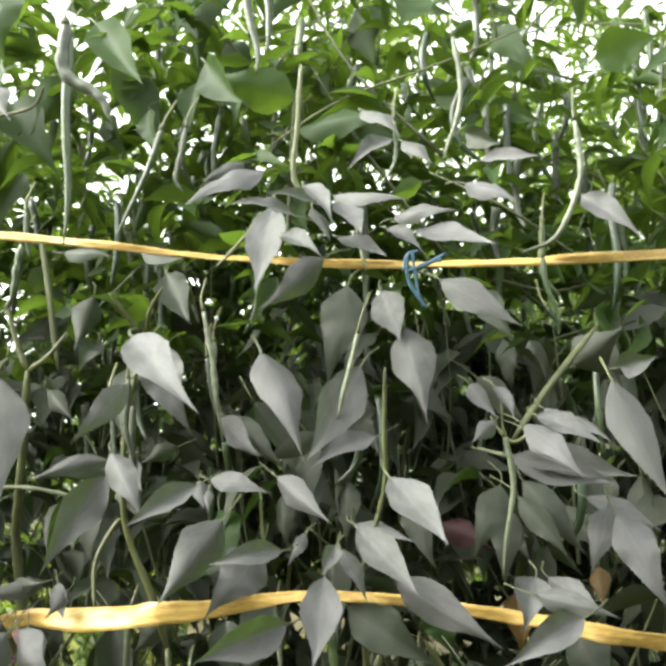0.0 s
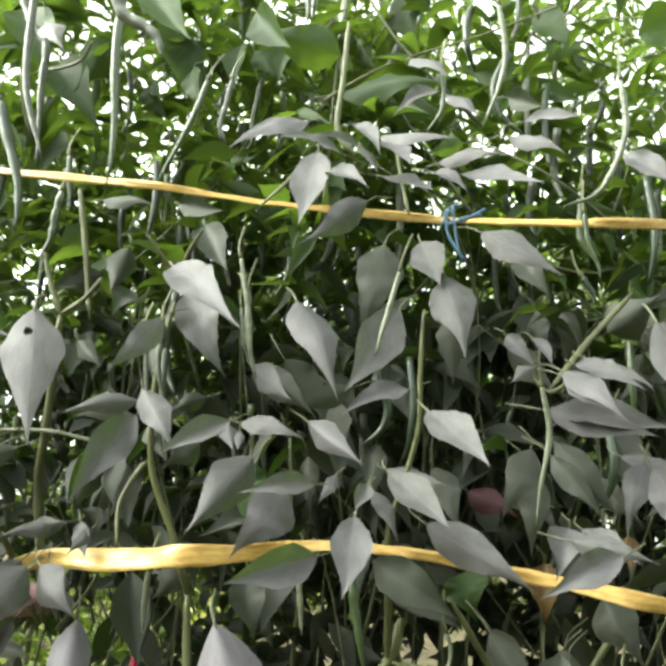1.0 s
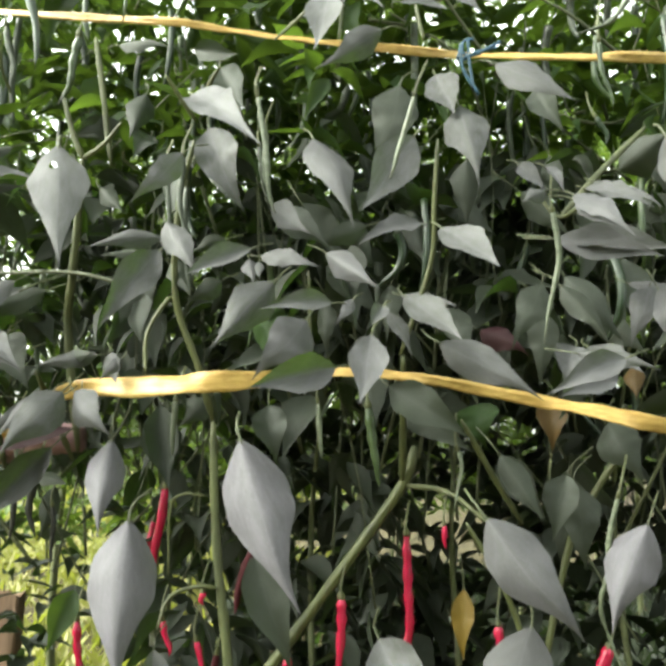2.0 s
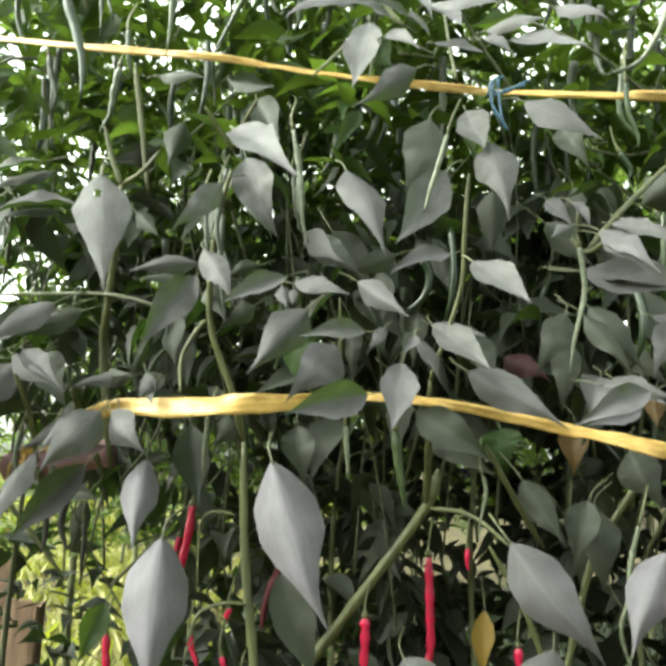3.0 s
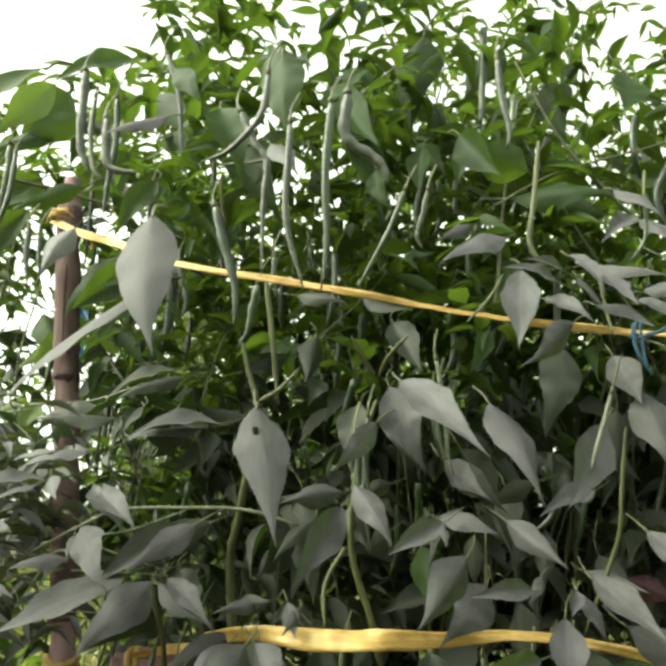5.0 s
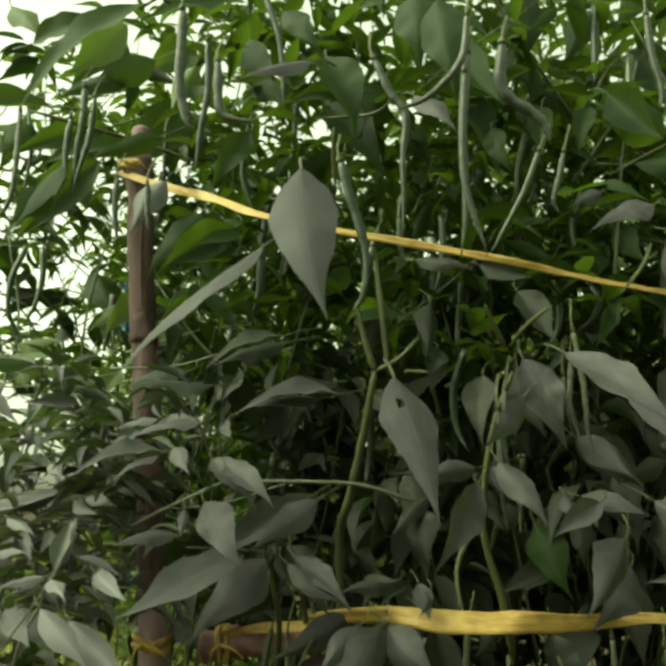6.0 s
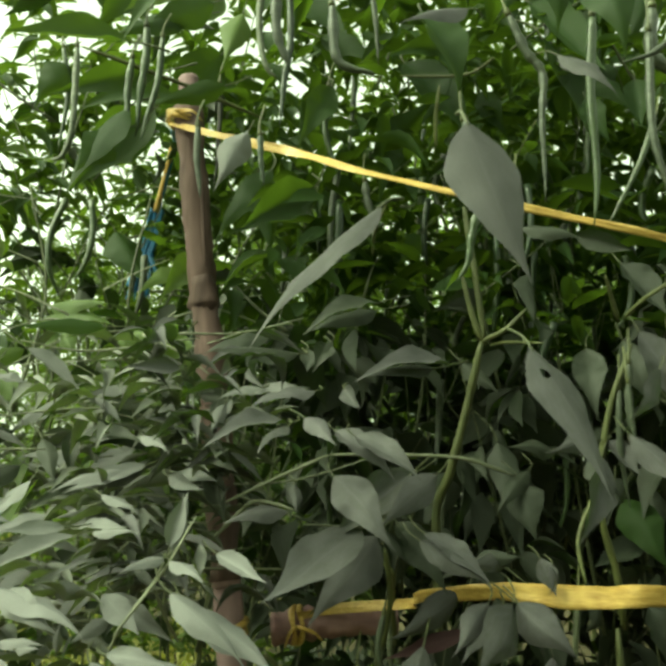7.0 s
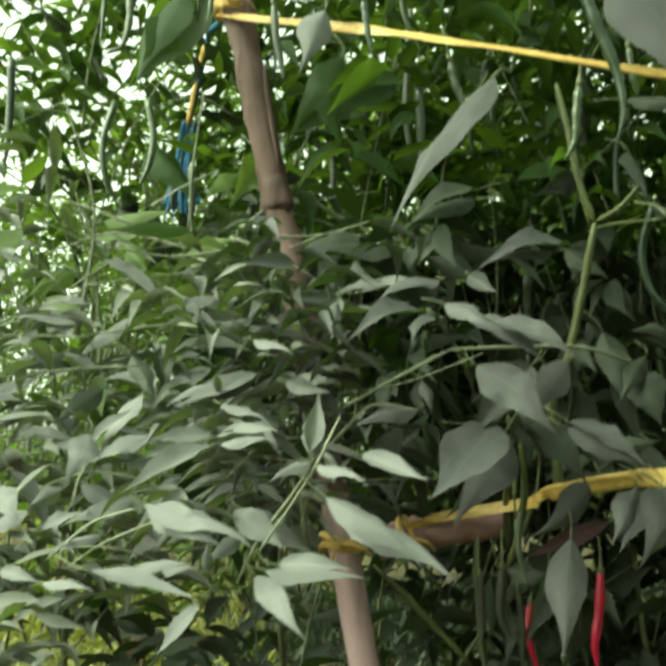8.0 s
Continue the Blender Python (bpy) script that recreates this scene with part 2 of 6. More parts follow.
def blade(rows, cols, arch, fold, wave, lean, belly=0.31, taper=1.0, hook=0.0, curl=0.0, hole=False):
    """Unit leaf blade: base at 0, tip at y = 1, ovate with full shoulders and a narrow drawn-out tip."""
    verts, uvs, faces = [], [], []

    def outline(u):
        # widest at the belly, then straight and hollow towards the tip
        if u < belly:
            return math.sin(math.pi / 2 * u / belly) ** 0.88
        k = (u - belly) / (1 - belly)
        return 0.62 * (0.5 + 0.5 * math.cos(math.pi * k)) ** (taper * 1.15) + 0.38 * (1 - k ** 1.6) ** 1.5 + 0.20 * k * k * (1 - k)

    for i in range(rows + 1):
        u = i / rows
        w = outline(u) * (1 + 0.015 * math.sin(u * 23 + lean * 60)) + 0.008
        bend = hook * math.sin(math.pi * max(0.0, (u - 0.5) * 2))
        for j in range(cols + 1):
            v = j / cols * 2 - 1
            uneven = 1 + 0.035 * math.sin(u * 13 + v * 2.5 + lean * 90) + 0.02 * math.sin(u * 31 + v * 4 + lean * 70)
            ripple = 0.4 * wave * (math.sin(u * 12 + 1.7 * v + lean * 50) + 0.4 * math.sin(u * 27 - 2 * v)) * abs(v) * w
            z = arch * 4 * u * (1 - u) + fold * abs(v) ** 1.4 * w * 0.5 + ripple - curl * max(0.0, u - 0.55) ** 2
            verts.append((v * w * 0.5 * uneven + lean * math.sin(math.pi * u) + bend, u, z))
            uvs.append((j / cols, u))
    for i in range(rows):
        for j in range(cols):
            a = i * (cols + 1) + j
            quad = (a, a + 1, a + cols + 2, a + cols + 1)
            mid = [sum(verts[q][c] for q in quad) / 4 for c in (0, 1)]
            if hole and math.hypot((mid[0] - 0.08) * 0.45, mid[1] - 0.22) < 0.034:
                continue
            faces.append(quad)
    if hole:
        # round the rim of the eaten hole
        for q, (x, y, z) in enumerate(verts):
            dx, dy = (x - 0.08) * 0.45, y - 0.22
            r = math.hypot(dx, dy)
            if 0.001 < r < 0.048:
                verts[q] = (0.08 + dx / r * 0.036 / 0.45, 0.22 + dy / r * 0.036, z)
    return verts, faces, uvs


# arch, fold, wave, lean, belly, taper, hook, curl
STYLES = ((0.07, -0.15, 0.05, 0.00, 0.33, 1.00, 0.02, 0.3), (0.11, 0.32, 0.09, 0.04, 0.35, 0.95, -0.04, 0.8), (0.15, -0.25, 0.07, -0.04, 0.32, 1.05, 0.05, 0.4),
          (0.05, 0.45, 0.07, 0.03, 0.38, 0.90, 0.02, -0.5), (0.09, -0.30, 0.10, -0.03, 0.33, 1.15, -0.05, 1.0), (0.13, 0.22, 0.12, 0.06, 0.35, 0.92, 0.04, 0.6),
          (0.10, -0.4, 0.05, 0.02, 0.30, 1.10, -0.02, 0.2), (0.10, -0.50, 0.07, 0.05, 0.33, 1.20, 0.03, 0.5), (0.12, -0.10, 0.11, -0.06, 0.32, 1.0, 0.06, 0.9),
          (0.06, 0.15, 0.08, -0.02, 0.39, 0.95, -0.03, -0.4), (0.16, -0.35, 0.08, 0.05, 0.33, 1.1, -0.06, 0.7),
          (0.07, -0.15, 0.05, 0.09, 0.36, 0.95, 0.02, 0.3))
BLADES = {}


def blade_mesh(mat, style):
    key = (mat.name, style)
    if key not in BLADES:
        BLADES[key] = mesh_of("leaf", *blade(24, 8, *STYLES[style])[:2], mat, blade(24, 8, *STYLES[style])[2])
    return BLADES[key]


# ---- ground ----
def ground():
    bm = bmesh.new()
    bmesh.ops.create_grid(bm, x_segments=90, y_segments=90, size=1)
    for v in bm.verts:
        r = max(abs(v.co.x), abs(v.co.y))
        s = (0.35 + r ** 5) * 90
        v.co.x, v.co.y = v.co.x * s, v.co.y * s + 2
        v.co.z = 0.05 * noise.noise(Vector((v.co.x * 0.9, v.co.y * 0.9, 0))) + 0.02 * noise.noise(Vector((v.co.x * 5, v.co.y * 5, 3)))
    me = bpy.data.meshes.new("ground")
    bm.to_mesh(me)
    bm.free()
    me.polygons.foreach_set("use_smooth", [True] * len(me.polygons))
    me.materials.append(SOIL)
    return tagged(new("ground", me), "bare soil ground with yellow-green weeds between the plants", "ground", kind="structure")


ground()


# ---- many leaves at once ----
def scatter(rng, centres, heads, sizes, widths, rows=6, cols=2):
    """Joined leaves: centres of their bases, directions they point to, lengths, widths."""
    n = len(centres)
    temps = [blade(rows, cols, a, f, 0.0, le, 0.36, 0.9) for a, f, le in ((0.08, 0.2, 0.0), (0.14, 0.3, 0.03), (0.03, 0.1, -0.03))]
    faces0 = np.array(temps[0][1])
    uv0 = np.array(temps[0][2])
    tv = np.array([t[0] for t in temps])
    k = rng.integers(0, 3, n)
    d = heads / np.linalg.norm(heads, axis=1)[:, None]
    up = np.array([0, 0, 1.0]) + rng.normal(0, 0.45, (n, 3))
    x = np.cross(d, up)
    x /= np.linalg.norm(x, axis=1)[:, None] + 1e-9
    z = np.cross(x, d)
    t = tv[k]
    v = centres[:, None] + t[:, :, 0:1] * (x * widths[:, None])[:, None] + (t[:, :, 1:2] * d[:, None] + t[:, :, 2:3] * z[:, None]) * sizes[:, None, None]
    V = tv.shape[1]
    faces = (faces0[None] + (np.arange(n) * V)[:, None, None]).reshape(-1, 4)
    return v.reshape(-1, 3), faces, np.tile(uv0, (n, 1))


def foliage(name, parent, mat, data, label=""):
    v, f, uv = data
    ob = new(name, mesh_of(name, v.tolist(), f.tolist(), mat, uv))
    put_under(ob, parent, label)
    return tagged(ob, kind="stuff")


def sprays(rng, n, box_min, box_max, size, spread=0.55, droop=0.5, per=5):
    """Leaves in small sprays round shoot tips, drooping outwards."""
    tips = rng.uniform(box_min, box_max, (n, 3))
    c = np.repeat(tips, per, 0) + rng.normal(0, 0.012, (n * per, 3))
    az = rng.uniform(0, 2 * np.pi, n * per)
    h = np.stack([np.cos(az), np.sin(az), -droop + rng.normal(0, spread, n * per)], 1)
    s = rng.uniform(size[0], size[1], n * per)
    return c, h, s, s * rng.uniform(0.25, 0.36, n * per)


def keep(data, mask):
    return tuple(a[mask] for a in data)


# ---- chilli plants of the front row ----
ROW = (-1.25, -0.92, -0.64, -0.37, -0.14, 0.06, 0.28, 0.55, 0.85, 1.2)
PLANTS = []
for i, x in enumerate(ROW):
    PLANTS.append(thing("chilli_plant", (x, 1.10 + 0.03 * math.sin(i * 2.3), 0), "tall chilli plant with dusty grey-green drooping leaves and thin pods", "plant", "chilli plants of the front row"))


def nearest(x):
    return min(PLANTS, key=lambda p: abs(p.matrix_basis.translation.x - x))


def branch(r0, r1, *points):
    """A stem from its upper end down; those at the row's end are thin and pale."""
    line = smooth_line(points, 6)
    n = len(line)
    bm = bmesh.new()
    radii = [0.82 * (r0 + (r1 - r0) * i / (n - 1)) * (1 + 0.08 * math.sin(i * 2.1)) * min(1, 0.45 + 0.3 * min(i, n - 1 - i)) for i in range(n)]
    tube(bm, line, radii, 8)
    part("branch", bm, PALESTEM if r0 < 0.0024 and points[0][0] < -0.48 else STEM, nearest(points[0][0]))


COUNT = [0]
HOLED = mesh_of("leaf", *blade(34, 18, *STYLES[0], hole=True)[:2], LEAF, blade(34, 18, *STYLES[0], hole=True)[2])


def leaf(base, tip, width, normal, look_of=""):
    """One leaf from its base to its tip, facing along normal, with its stalk."""
    COUNT[0] += 1
    mat = {"green": GREEN, "deep": INNER, "clean": DIMMED, "bright": BACK, "yellow": YELLOW, "orange": ORANGE, "maroon": WITHERED}.get(look_of, LEAF)
    # Leaves near the open end switch to the copy brightened for that light.
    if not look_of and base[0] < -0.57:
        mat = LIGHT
    me = HOLED if look_of == "hole" else blade_mesh(DIMMED, 11) if look_of == "clean" else blade_mesh(PALE, 7) if look_of == "pale" else blade_mesh(mat, (0, 1, 2, 3, 4, 5, 6, 8, 9, 10)[(COUNT[0] * 7 + int(abs(base[0]) * 1000)) % 10])
    b, t = Vector(base), Vector(tip)
    y = (t - b).normalized()
    z = Vector(normal)
    z = (z - y * z.dot(y)).normalized()
    x = y.cross(z)
    size = (t - b).length
    width *= 0.80 if mat is LIGHT else 0.93
    m = Matrix.Translation(b) @ Matrix((x, y, z)).transposed().to_4x4() @ Matrix.Diagonal((width, size, width * 1.5, 1))
    plant = nearest(base[0])
    ob = new("leaf", me)
    put_under(ob, plant, {"yellow": "yellowed dying leaf", "orange": "withered orange leaf", "maroon": "withered dark red leaf", "bright": "bright yellow-green leaf", "green": "fresh green leaf lit through from behind", "hole": "dusty leaf with a hole eaten in it"}.get(look_of, ""))
    ob.matrix_basis = m
    axis = Vector((plant.matrix_basis.translation.x, 1.08, b.z + 0.04))
    back = (axis - b).normalized()
    reach = min(0.03, size * 0.32)
    bm = bmesh.new()
    line = smooth_line((b + y * size * 0.04, b - y * reach * 0.45 + back * reach * 0.15, b - y * reach * 0.8 + back * reach * 0.9), 3)
    tube(bm, line, [(0.0007 + 0.0002 * i / len(line)) * max(1, size / 0.085) for i in range(len(line))], 5)
    part("leaf_stalk", bm, TWIG, plant)


def chilli(kind, radius, *points):
    """A hanging chilli: stalk and cap at its upper end, a slightly lumpy tapering body."""
    plant = nearest(points[0][0])
    line = smooth_line(points, 7)
    n = len(line)
    sway = math.sin(points[0][0] * 61 + points[0][2] * 37)
    line = [p + np.array((sway * math.sin(i / n * 7.5 + sway * 3) * radius * 0.9, 0, 0)) * (i / n) for i, p in enumerate(line)]
    bm = bmesh.new()
    radii = []
    for i in range(n):
        u = i / (n - 1)
        r = min(1, 0.62 + u * 3) * (1 - u ** 3.0) ** 0.7
        radii.append(max(radius * 0.82 * r * (1 + 0.12 * math.sin(i * 1.9 + radius * 9000) + 0.06 * math.sin(i * 4.3)), 0.0006))
    tube(bm, line, radii, 10)
    kinds = {"red": "red_chilli", "maroon": "dried_chilli", "dried": "dried_chilli"}
    body = part(kinds.get(kind, "green_chilli"), bm, PODS[kind], plant, {"red": "glossy ripe red chilli", "maroon": "shrivelled dark red chilli", "dried": "shrivelled blackened chilli"}.get(kind, "long curved green chilli"))
    top = Vector(line[0])
    way = (top - Vector(line[2])).normalized()
    bm = bmesh.new()
    stalk = smooth_line((top - way * 0.003, top + way * 0.012, top + way * 0.025 + Vector((0.004, 0.012, 0.012))), 3)
    tube(bm, stalk, [radius * 0.62] * 2 + [0.0012] * (len(stalk) - 2), 7)
    put = part("stalk", bm, STEM, body)
    put.matrix_parent_inverse = Matrix.Identity(4)
    put.matrix_parent_inverse = (plant.matrix_basis @ body.matrix_parent_inverse).inverted()


# ---- stems ----
branch(0.0019, 0.0024, (-0.604, 0.956, 0.805), (-0.554, 0.952, 0.833), (-0.503, 0.947, 0.860))
branch(0.0023, 0.0026, (-0.503, 0.947, 0.860), (-0.433, 0.965, 0.866), (-0.360, 0.982, 0.869), (-0.298, 1.000, 0.856))
branch(0.0037, 0.0051, (-0.206, 0.910, 0.992), (-0.224, 0.925, 0.921), (-0.227, 0.940, 0.832), (-0.203, 0.955, 0.761), (-0.190, 0.970, 0.708))
branch(0.0056, 0.0066, (-0.193, 0.980, 0.708), (-0.183, 0.977, 0.592), (-0.163, 0.973, 0.467), (-0.148, 0.970, 0.348))
branch(0.0022, 0.0036, (-0.247, 0.920, 0.752), (-0.252, 0.930, 0.793), (-0.237, 0.940, 0.829), (-0.231, 0.950, 0.833))
branch(0.0068, 0.0078, (0.015, 1.054, 0.689), (0.002, 1.054, 0.646), (-0.063, 1.054, 0.552), (-0.135, 1.054, 0.451), (-0.207, 1.054, 0.355))
branch(0.0040, 0.0054, (0.007, 0.970, 0.778), (0.005, 1.012, 0.713), (0.002, 1.054, 0.646))
branch(0.0028, 0.0037, (0.094, 1.000, 0.612), (0.052, 1.027, 0.641), (0.002, 1.054, 0.646))
branch(0.0036, 0.0041, (0.066, 0.980, 0.715), (0.096, 1.015, 0.664), (0.130, 1.050, 0.610))
branch(0.0046, 0.0051, (0.246, 1.080, 0.702), (0.210, 1.085, 0.645), (0.184, 1.090, 0.592), (0.157, 1.095, 0.467), (0.135, 1.100, 0.375))
branch(0.0025, 0.0029, (0.044, 0.860, 0.965), (0.041, 0.870, 0.906), (0.040, 0.880, 0.867), (0.031, 0.890, 0.832), (0.010, 0.900, 0.771))
branch(0.0039, 0.0039, (0.250, 0.980, 1.018), (0.198, 0.940, 0.957), (0.156, 0.900, 0.901))
branch(0.0021, 0.0026, (0.136, 0.900, 0.923), (0.154, 0.890, 0.898), (0.176, 0.880, 0.909))
branch(0.0022, 0.0022, (-0.086, 0.930, 0.859), (-0.083, 0.940, 0.772))
branch(0.0018, 0.0026, (-0.111, 0.850, 1.064), (-0.087, 0.865, 1.098), (-0.075, 0.880, 1.127))
branch(0.0016, 0.0021, (0.202, 1.000, 1.374), (0.105, 1.000, 1.338), (-0.008, 1.000, 1.303), (-0.092, 1.000, 1.254))
branch(0.0033, 0.0042, (-0.038, 0.900, 1.294), (-0.042, 0.900, 1.226), (-0.046, 0.900, 1.169), (-0.028, 0.900, 1.141))
branch(0.0018, 0.0022, (0.016, 0.850, 1.130), (0.024, 0.845, 1.083), (0.031, 0.840, 1.050))
branch(0.0052, 0.0067, (-0.350, 0.956, 0.992), (-0.359, 0.974, 0.923), (-0.371, 0.993, 0.853), (-0.380, 1.012, 0.807), (-0.366, 1.030, 0.671))
branch(0.0029, 0.0048, (-0.376, 0.950, 1.067), (-0.363, 0.953, 1.024), (-0.350, 0.956, 0.992))
branch(0.0024, 0.0038, (-0.304, 0.950, 1.031), (-0.325, 0.953, 1.007), (-0.350, 0.956, 0.992))
branch(0.0023, 0.0037, (-0.237, 0.900, 1.059), (-0.225, 0.915, 1.040), (-0.212, 0.930, 1.020))
branch(0.0023, 0.0032, (-0.173, 0.880, 1.056), (-0.195, 0.905, 1.039), (-0.207, 0.930, 1.023))
branch(0.0034, 0.0039, (-0.443, 0.930, 0.773), (-0.432, 0.953, 0.727), (-0.433, 0.977, 0.684), (-0.437, 1.000, 0.652))
branch(0.0017, 0.0021, (-0.643, 0.845, 0.750), (-0.655, 0.873, 0.728), (-0.682, 0.902, 0.689), (-0.700, 0.930, 0.651))
branch(0.0017, 0.0021, (-0.650, 0.845, 0.730), (-0.643, 0.898, 0.697), (-0.636, 0.950, 0.670))
branch(0.0015, 0.0019, (-0.615, 0.900, 0.713), (-0.630, 0.872, 0.721), (-0.648, 0.845, 0.729))
branch(0.0025, 0.0030, (-0.414, 0.920, 1.266), (-0.414, 0.935, 1.235), (-0.410, 0.950, 1.205))
branch(0.0021, 0.0027, (-0.348, 0.950, 1.323), (-0.377, 0.975, 1.312), (-0.450, 1.000, 1.317))
branch(0.0033, 0.0033, (-0.829, 1.000, 1.318), (-0.720, 1.050, 1.309), (-0.615, 1.100, 1.295))
branch(0.0022, 0.0026, (-0.535, 0.950, 0.803), (-0.575, 0.967, 0.808), (-0.600, 0.983, 0.785), (-0.625, 1.000, 0.757))
branch(0.0045, 0.0045, (-0.367, 1.000, 1.159), (-0.355, 1.000, 1.101), (-0.336, 1.000, 0.998))
branch(0.0018, 0.0023, (-0.457, 0.950, 1.145), (-0.469, 0.975, 1.114), (-0.469, 1.000, 1.092))
branch(0.0014, 0.0011, (-0.843, 0.840, 0.681), (-0.806, 0.820, 0.710), (-0.769, 0.800, 0.722))
branch(0.0014, 0.0011, (-0.831, 0.860, 0.673), (-0.799, 0.840, 0.694), (-0.744, 0.820, 0.717))
branch(0.0011, 0.0014, (-0.830, 0.860, 0.720), (-0.823, 0.870, 0.750), (-0.792, 0.880, 0.788))
branch(0.0038, 0.0038, (-0.556, 1.100, 0.644), (-0.500, 1.100, 0.589), (-0.450, 1.100, 0.537))
branch(0.0011, 0.0015, (-0.731, 0.900, 0.791), (-0.687, 0.950, 0.806), (-0.620, 1.000, 0.804))
branch(0.0011, 0.0015, (-0.687, 0.920, 0.765), (-0.710, 0.960, 0.742), (-0.739, 1.000, 0.717))
branch(0.0014, 0.0018, (-0.864, 1.050, 0.884), (-0.811, 1.075, 0.897), (-0.764, 1.100, 0.905))
branch(0.0015, 0.0020, (-0.895, 1.100, 0.943), (-0.835, 1.125, 0.989), (-0.760, 1.150, 1.013))
branch(0.0012, 0.0017, (-0.910, 0.950, 0.825), (-0.872, 0.965, 0.838), (-0.797, 0.980, 0.845))
branch(0.0015, 0.0015, (-0.682, 0.860, 0.684), (-0.656, 0.853, 0.722), (-0.637, 0.847, 0.753), (-0.619, 0.840, 0.791))
branch(0.0011, 0.0015, (-0.643, 0.860, 0.732), (-0.645, 0.905, 0.703), (-0.643, 0.950, 0.673))
branch(0.0013, 0.0017, (-0.823, 0.930, 0.949), (-0.760, 0.965, 0.950), (-0.653, 1.000, 0.980))
branch(0.0014, 0.0018, (-0.682, 1.000, 1.008), (-0.705, 1.025, 0.994), (-0.711, 1.050, 0.984))
branch(0.0012, 0.0012, (-0.524, 0.900, 0.790), (-0.499, 0.940, 0.790), (-0.451, 0.980, 0.790))
branch(0.0018, 0.0027, (-0.291, 0.930, 0.990), (-0.315, 0.990, 1.001), (-0.319, 1.050, 1.009))
branch(0.0042, 0.0046, (-0.420, 1.020, 0.762), (-0.418, 1.060, 0.721), (-0.406, 1.100, 0.660))
branch(0.0023, 0.0028, (-0.231, 0.950, 0.500), (-0.222, 0.957, 0.530), (-0.197, 0.963, 0.541), (-0.176, 0.970, 0.540))
branch(0.0015, 0.0019, (-0.240, 1.000, 0.545), (-0.242, 1.000, 0.613), (-0.229, 1.000, 0.630), (-0.202, 1.000, 0.629))
branch(0.0032, 0.0041, (0.071, 1.000, 0.613), (0.105, 1.017, 0.557), (0.128, 1.033, 0.500), (0.141, 1.050, 0.433))

# ---- leaves ----
leaf((-0.325, 0.855, 0.969), (-0.273, 0.776, 0.832), 0.058, (0.29, -0.78, 0.56), "hole")
leaf((-0.171, 0.800, 0.990), (-0.087, 0.720, 0.916), 0.040, (-0.16, -0.76, 0.63))
leaf((-0.194, 0.920, 1.008), (-0.148, 0.900, 0.915), 0.047, (0.02, -0.98, 0.22))
leaf((-0.199, 0.860, 0.959), (-0.236, 0.830, 0.901), 0.028, (0.59, -0.81, 0.04))
leaf((0.023, 0.850, 0.965), (-0.019, 0.800, 0.878), 0.043, (0.43, -0.86, 0.29))
leaf((0.062, 0.880, 1.005), (0.078, 0.820, 0.916), 0.046, (-0.22, -0.83, 0.52))
leaf((0.039, 0.900, 1.046), (0.060, 0.860, 0.985), 0.037, (-0.35, -0.83, 0.43))
leaf((-0.086, 0.930, 0.997), (-0.030, 0.860, 0.887), 0.048, (0.27, -0.74, 0.61))
leaf((-0.004, 0.990, 1.078), (-0.021, 0.950, 0.966), 0.053, (0.21, -0.93, 0.30), "deep")
leaf((-0.058, 0.860, 1.125), (-0.061, 0.800, 1.022), 0.041, (-0.12, -0.86, 0.50))
leaf((-0.007, 0.840, 1.064), (-0.055, 0.790, 1.007), 0.031, (0.70, -0.71, 0.03))
leaf((0.096, 0.900, 1.055), (0.167, 0.860, 0.998), 0.034, (-0.29, -0.91, 0.28))
leaf((0.140, 0.970, 1.059), (0.163, 0.940, 1.001), 0.033, (-0.44, -0.86, 0.27), "deep")
leaf((0.050, 0.800, 0.865), (0.096, 0.730, 0.812), 0.034, (-0.19, -0.67, 0.72))
leaf((-0.013, 0.860, 0.784), (-0.016, 0.810, 0.716), 0.037, (0.16, -0.80, 0.58))
leaf((-0.104, 0.860, 0.833), (-0.146, 0.810, 0.764), 0.044, (0.53, -0.81, 0.26))
leaf((-0.236, 0.910, 0.876), (-0.272, 0.858, 0.787), 0.041, (0.57, -0.79, 0.23))
leaf((-0.127, 0.860, 0.864), (-0.178, 0.815, 0.826), 0.026, (0.34, -0.80, 0.50))
leaf((-0.134, 0.920, 0.871), (-0.069, 0.900, 0.858), 0.024, (-0.19, -0.89, 0.40))
leaf((-0.066, 0.910, 0.872), (-0.008, 0.870, 0.828), 0.029, (-0.45, -0.87, 0.19))
leaf((-0.044, 0.830, 0.807), (-0.100, 0.800, 0.799), 0.022, (0.41, -0.85, 0.34))
leaf((0.014, 0.880, 0.823), (0.069, 0.820, 0.771), 0.033, (-0.21, -0.74, 0.64))
leaf((0.009, 0.900, 0.828), (0.065, 0.870, 0.813), 0.022, (-0.14, -0.64, 0.76))
leaf((0.046, 0.880, 0.780), (0.132, 0.840, 0.728), 0.038, (-0.37, -0.92, 0.10))
leaf((-0.038, 0.820, 0.750), (-0.104, 0.775, 0.727), 0.035, (0.55, -0.83, 0.04))
leaf((-0.085, 0.920, 0.807), (-0.123, 0.880, 0.748), 0.050, (0.47, -0.84, 0.27))
leaf((-0.141, 0.900, 0.689), (-0.070, 0.860, 0.541), 0.070, (0.10, -0.95, 0.31), "pale")
leaf((-0.247, 0.900, 0.610), (-0.230, 0.860, 0.460), 0.069, (0.34, -0.90, 0.28), "pale")
leaf((-0.278, 0.920, 0.685), (-0.267, 0.878, 0.596), 0.041, (0.36, -0.82, 0.43), "pale")
leaf((-0.383, 1.000, 0.676), (-0.442, 0.950, 0.587), 0.041, (0.52, -0.84, 0.13))
leaf((-0.357, 0.970, 0.733), (-0.433, 0.927, 0.687), 0.034, (0.41, -0.90, 0.15))
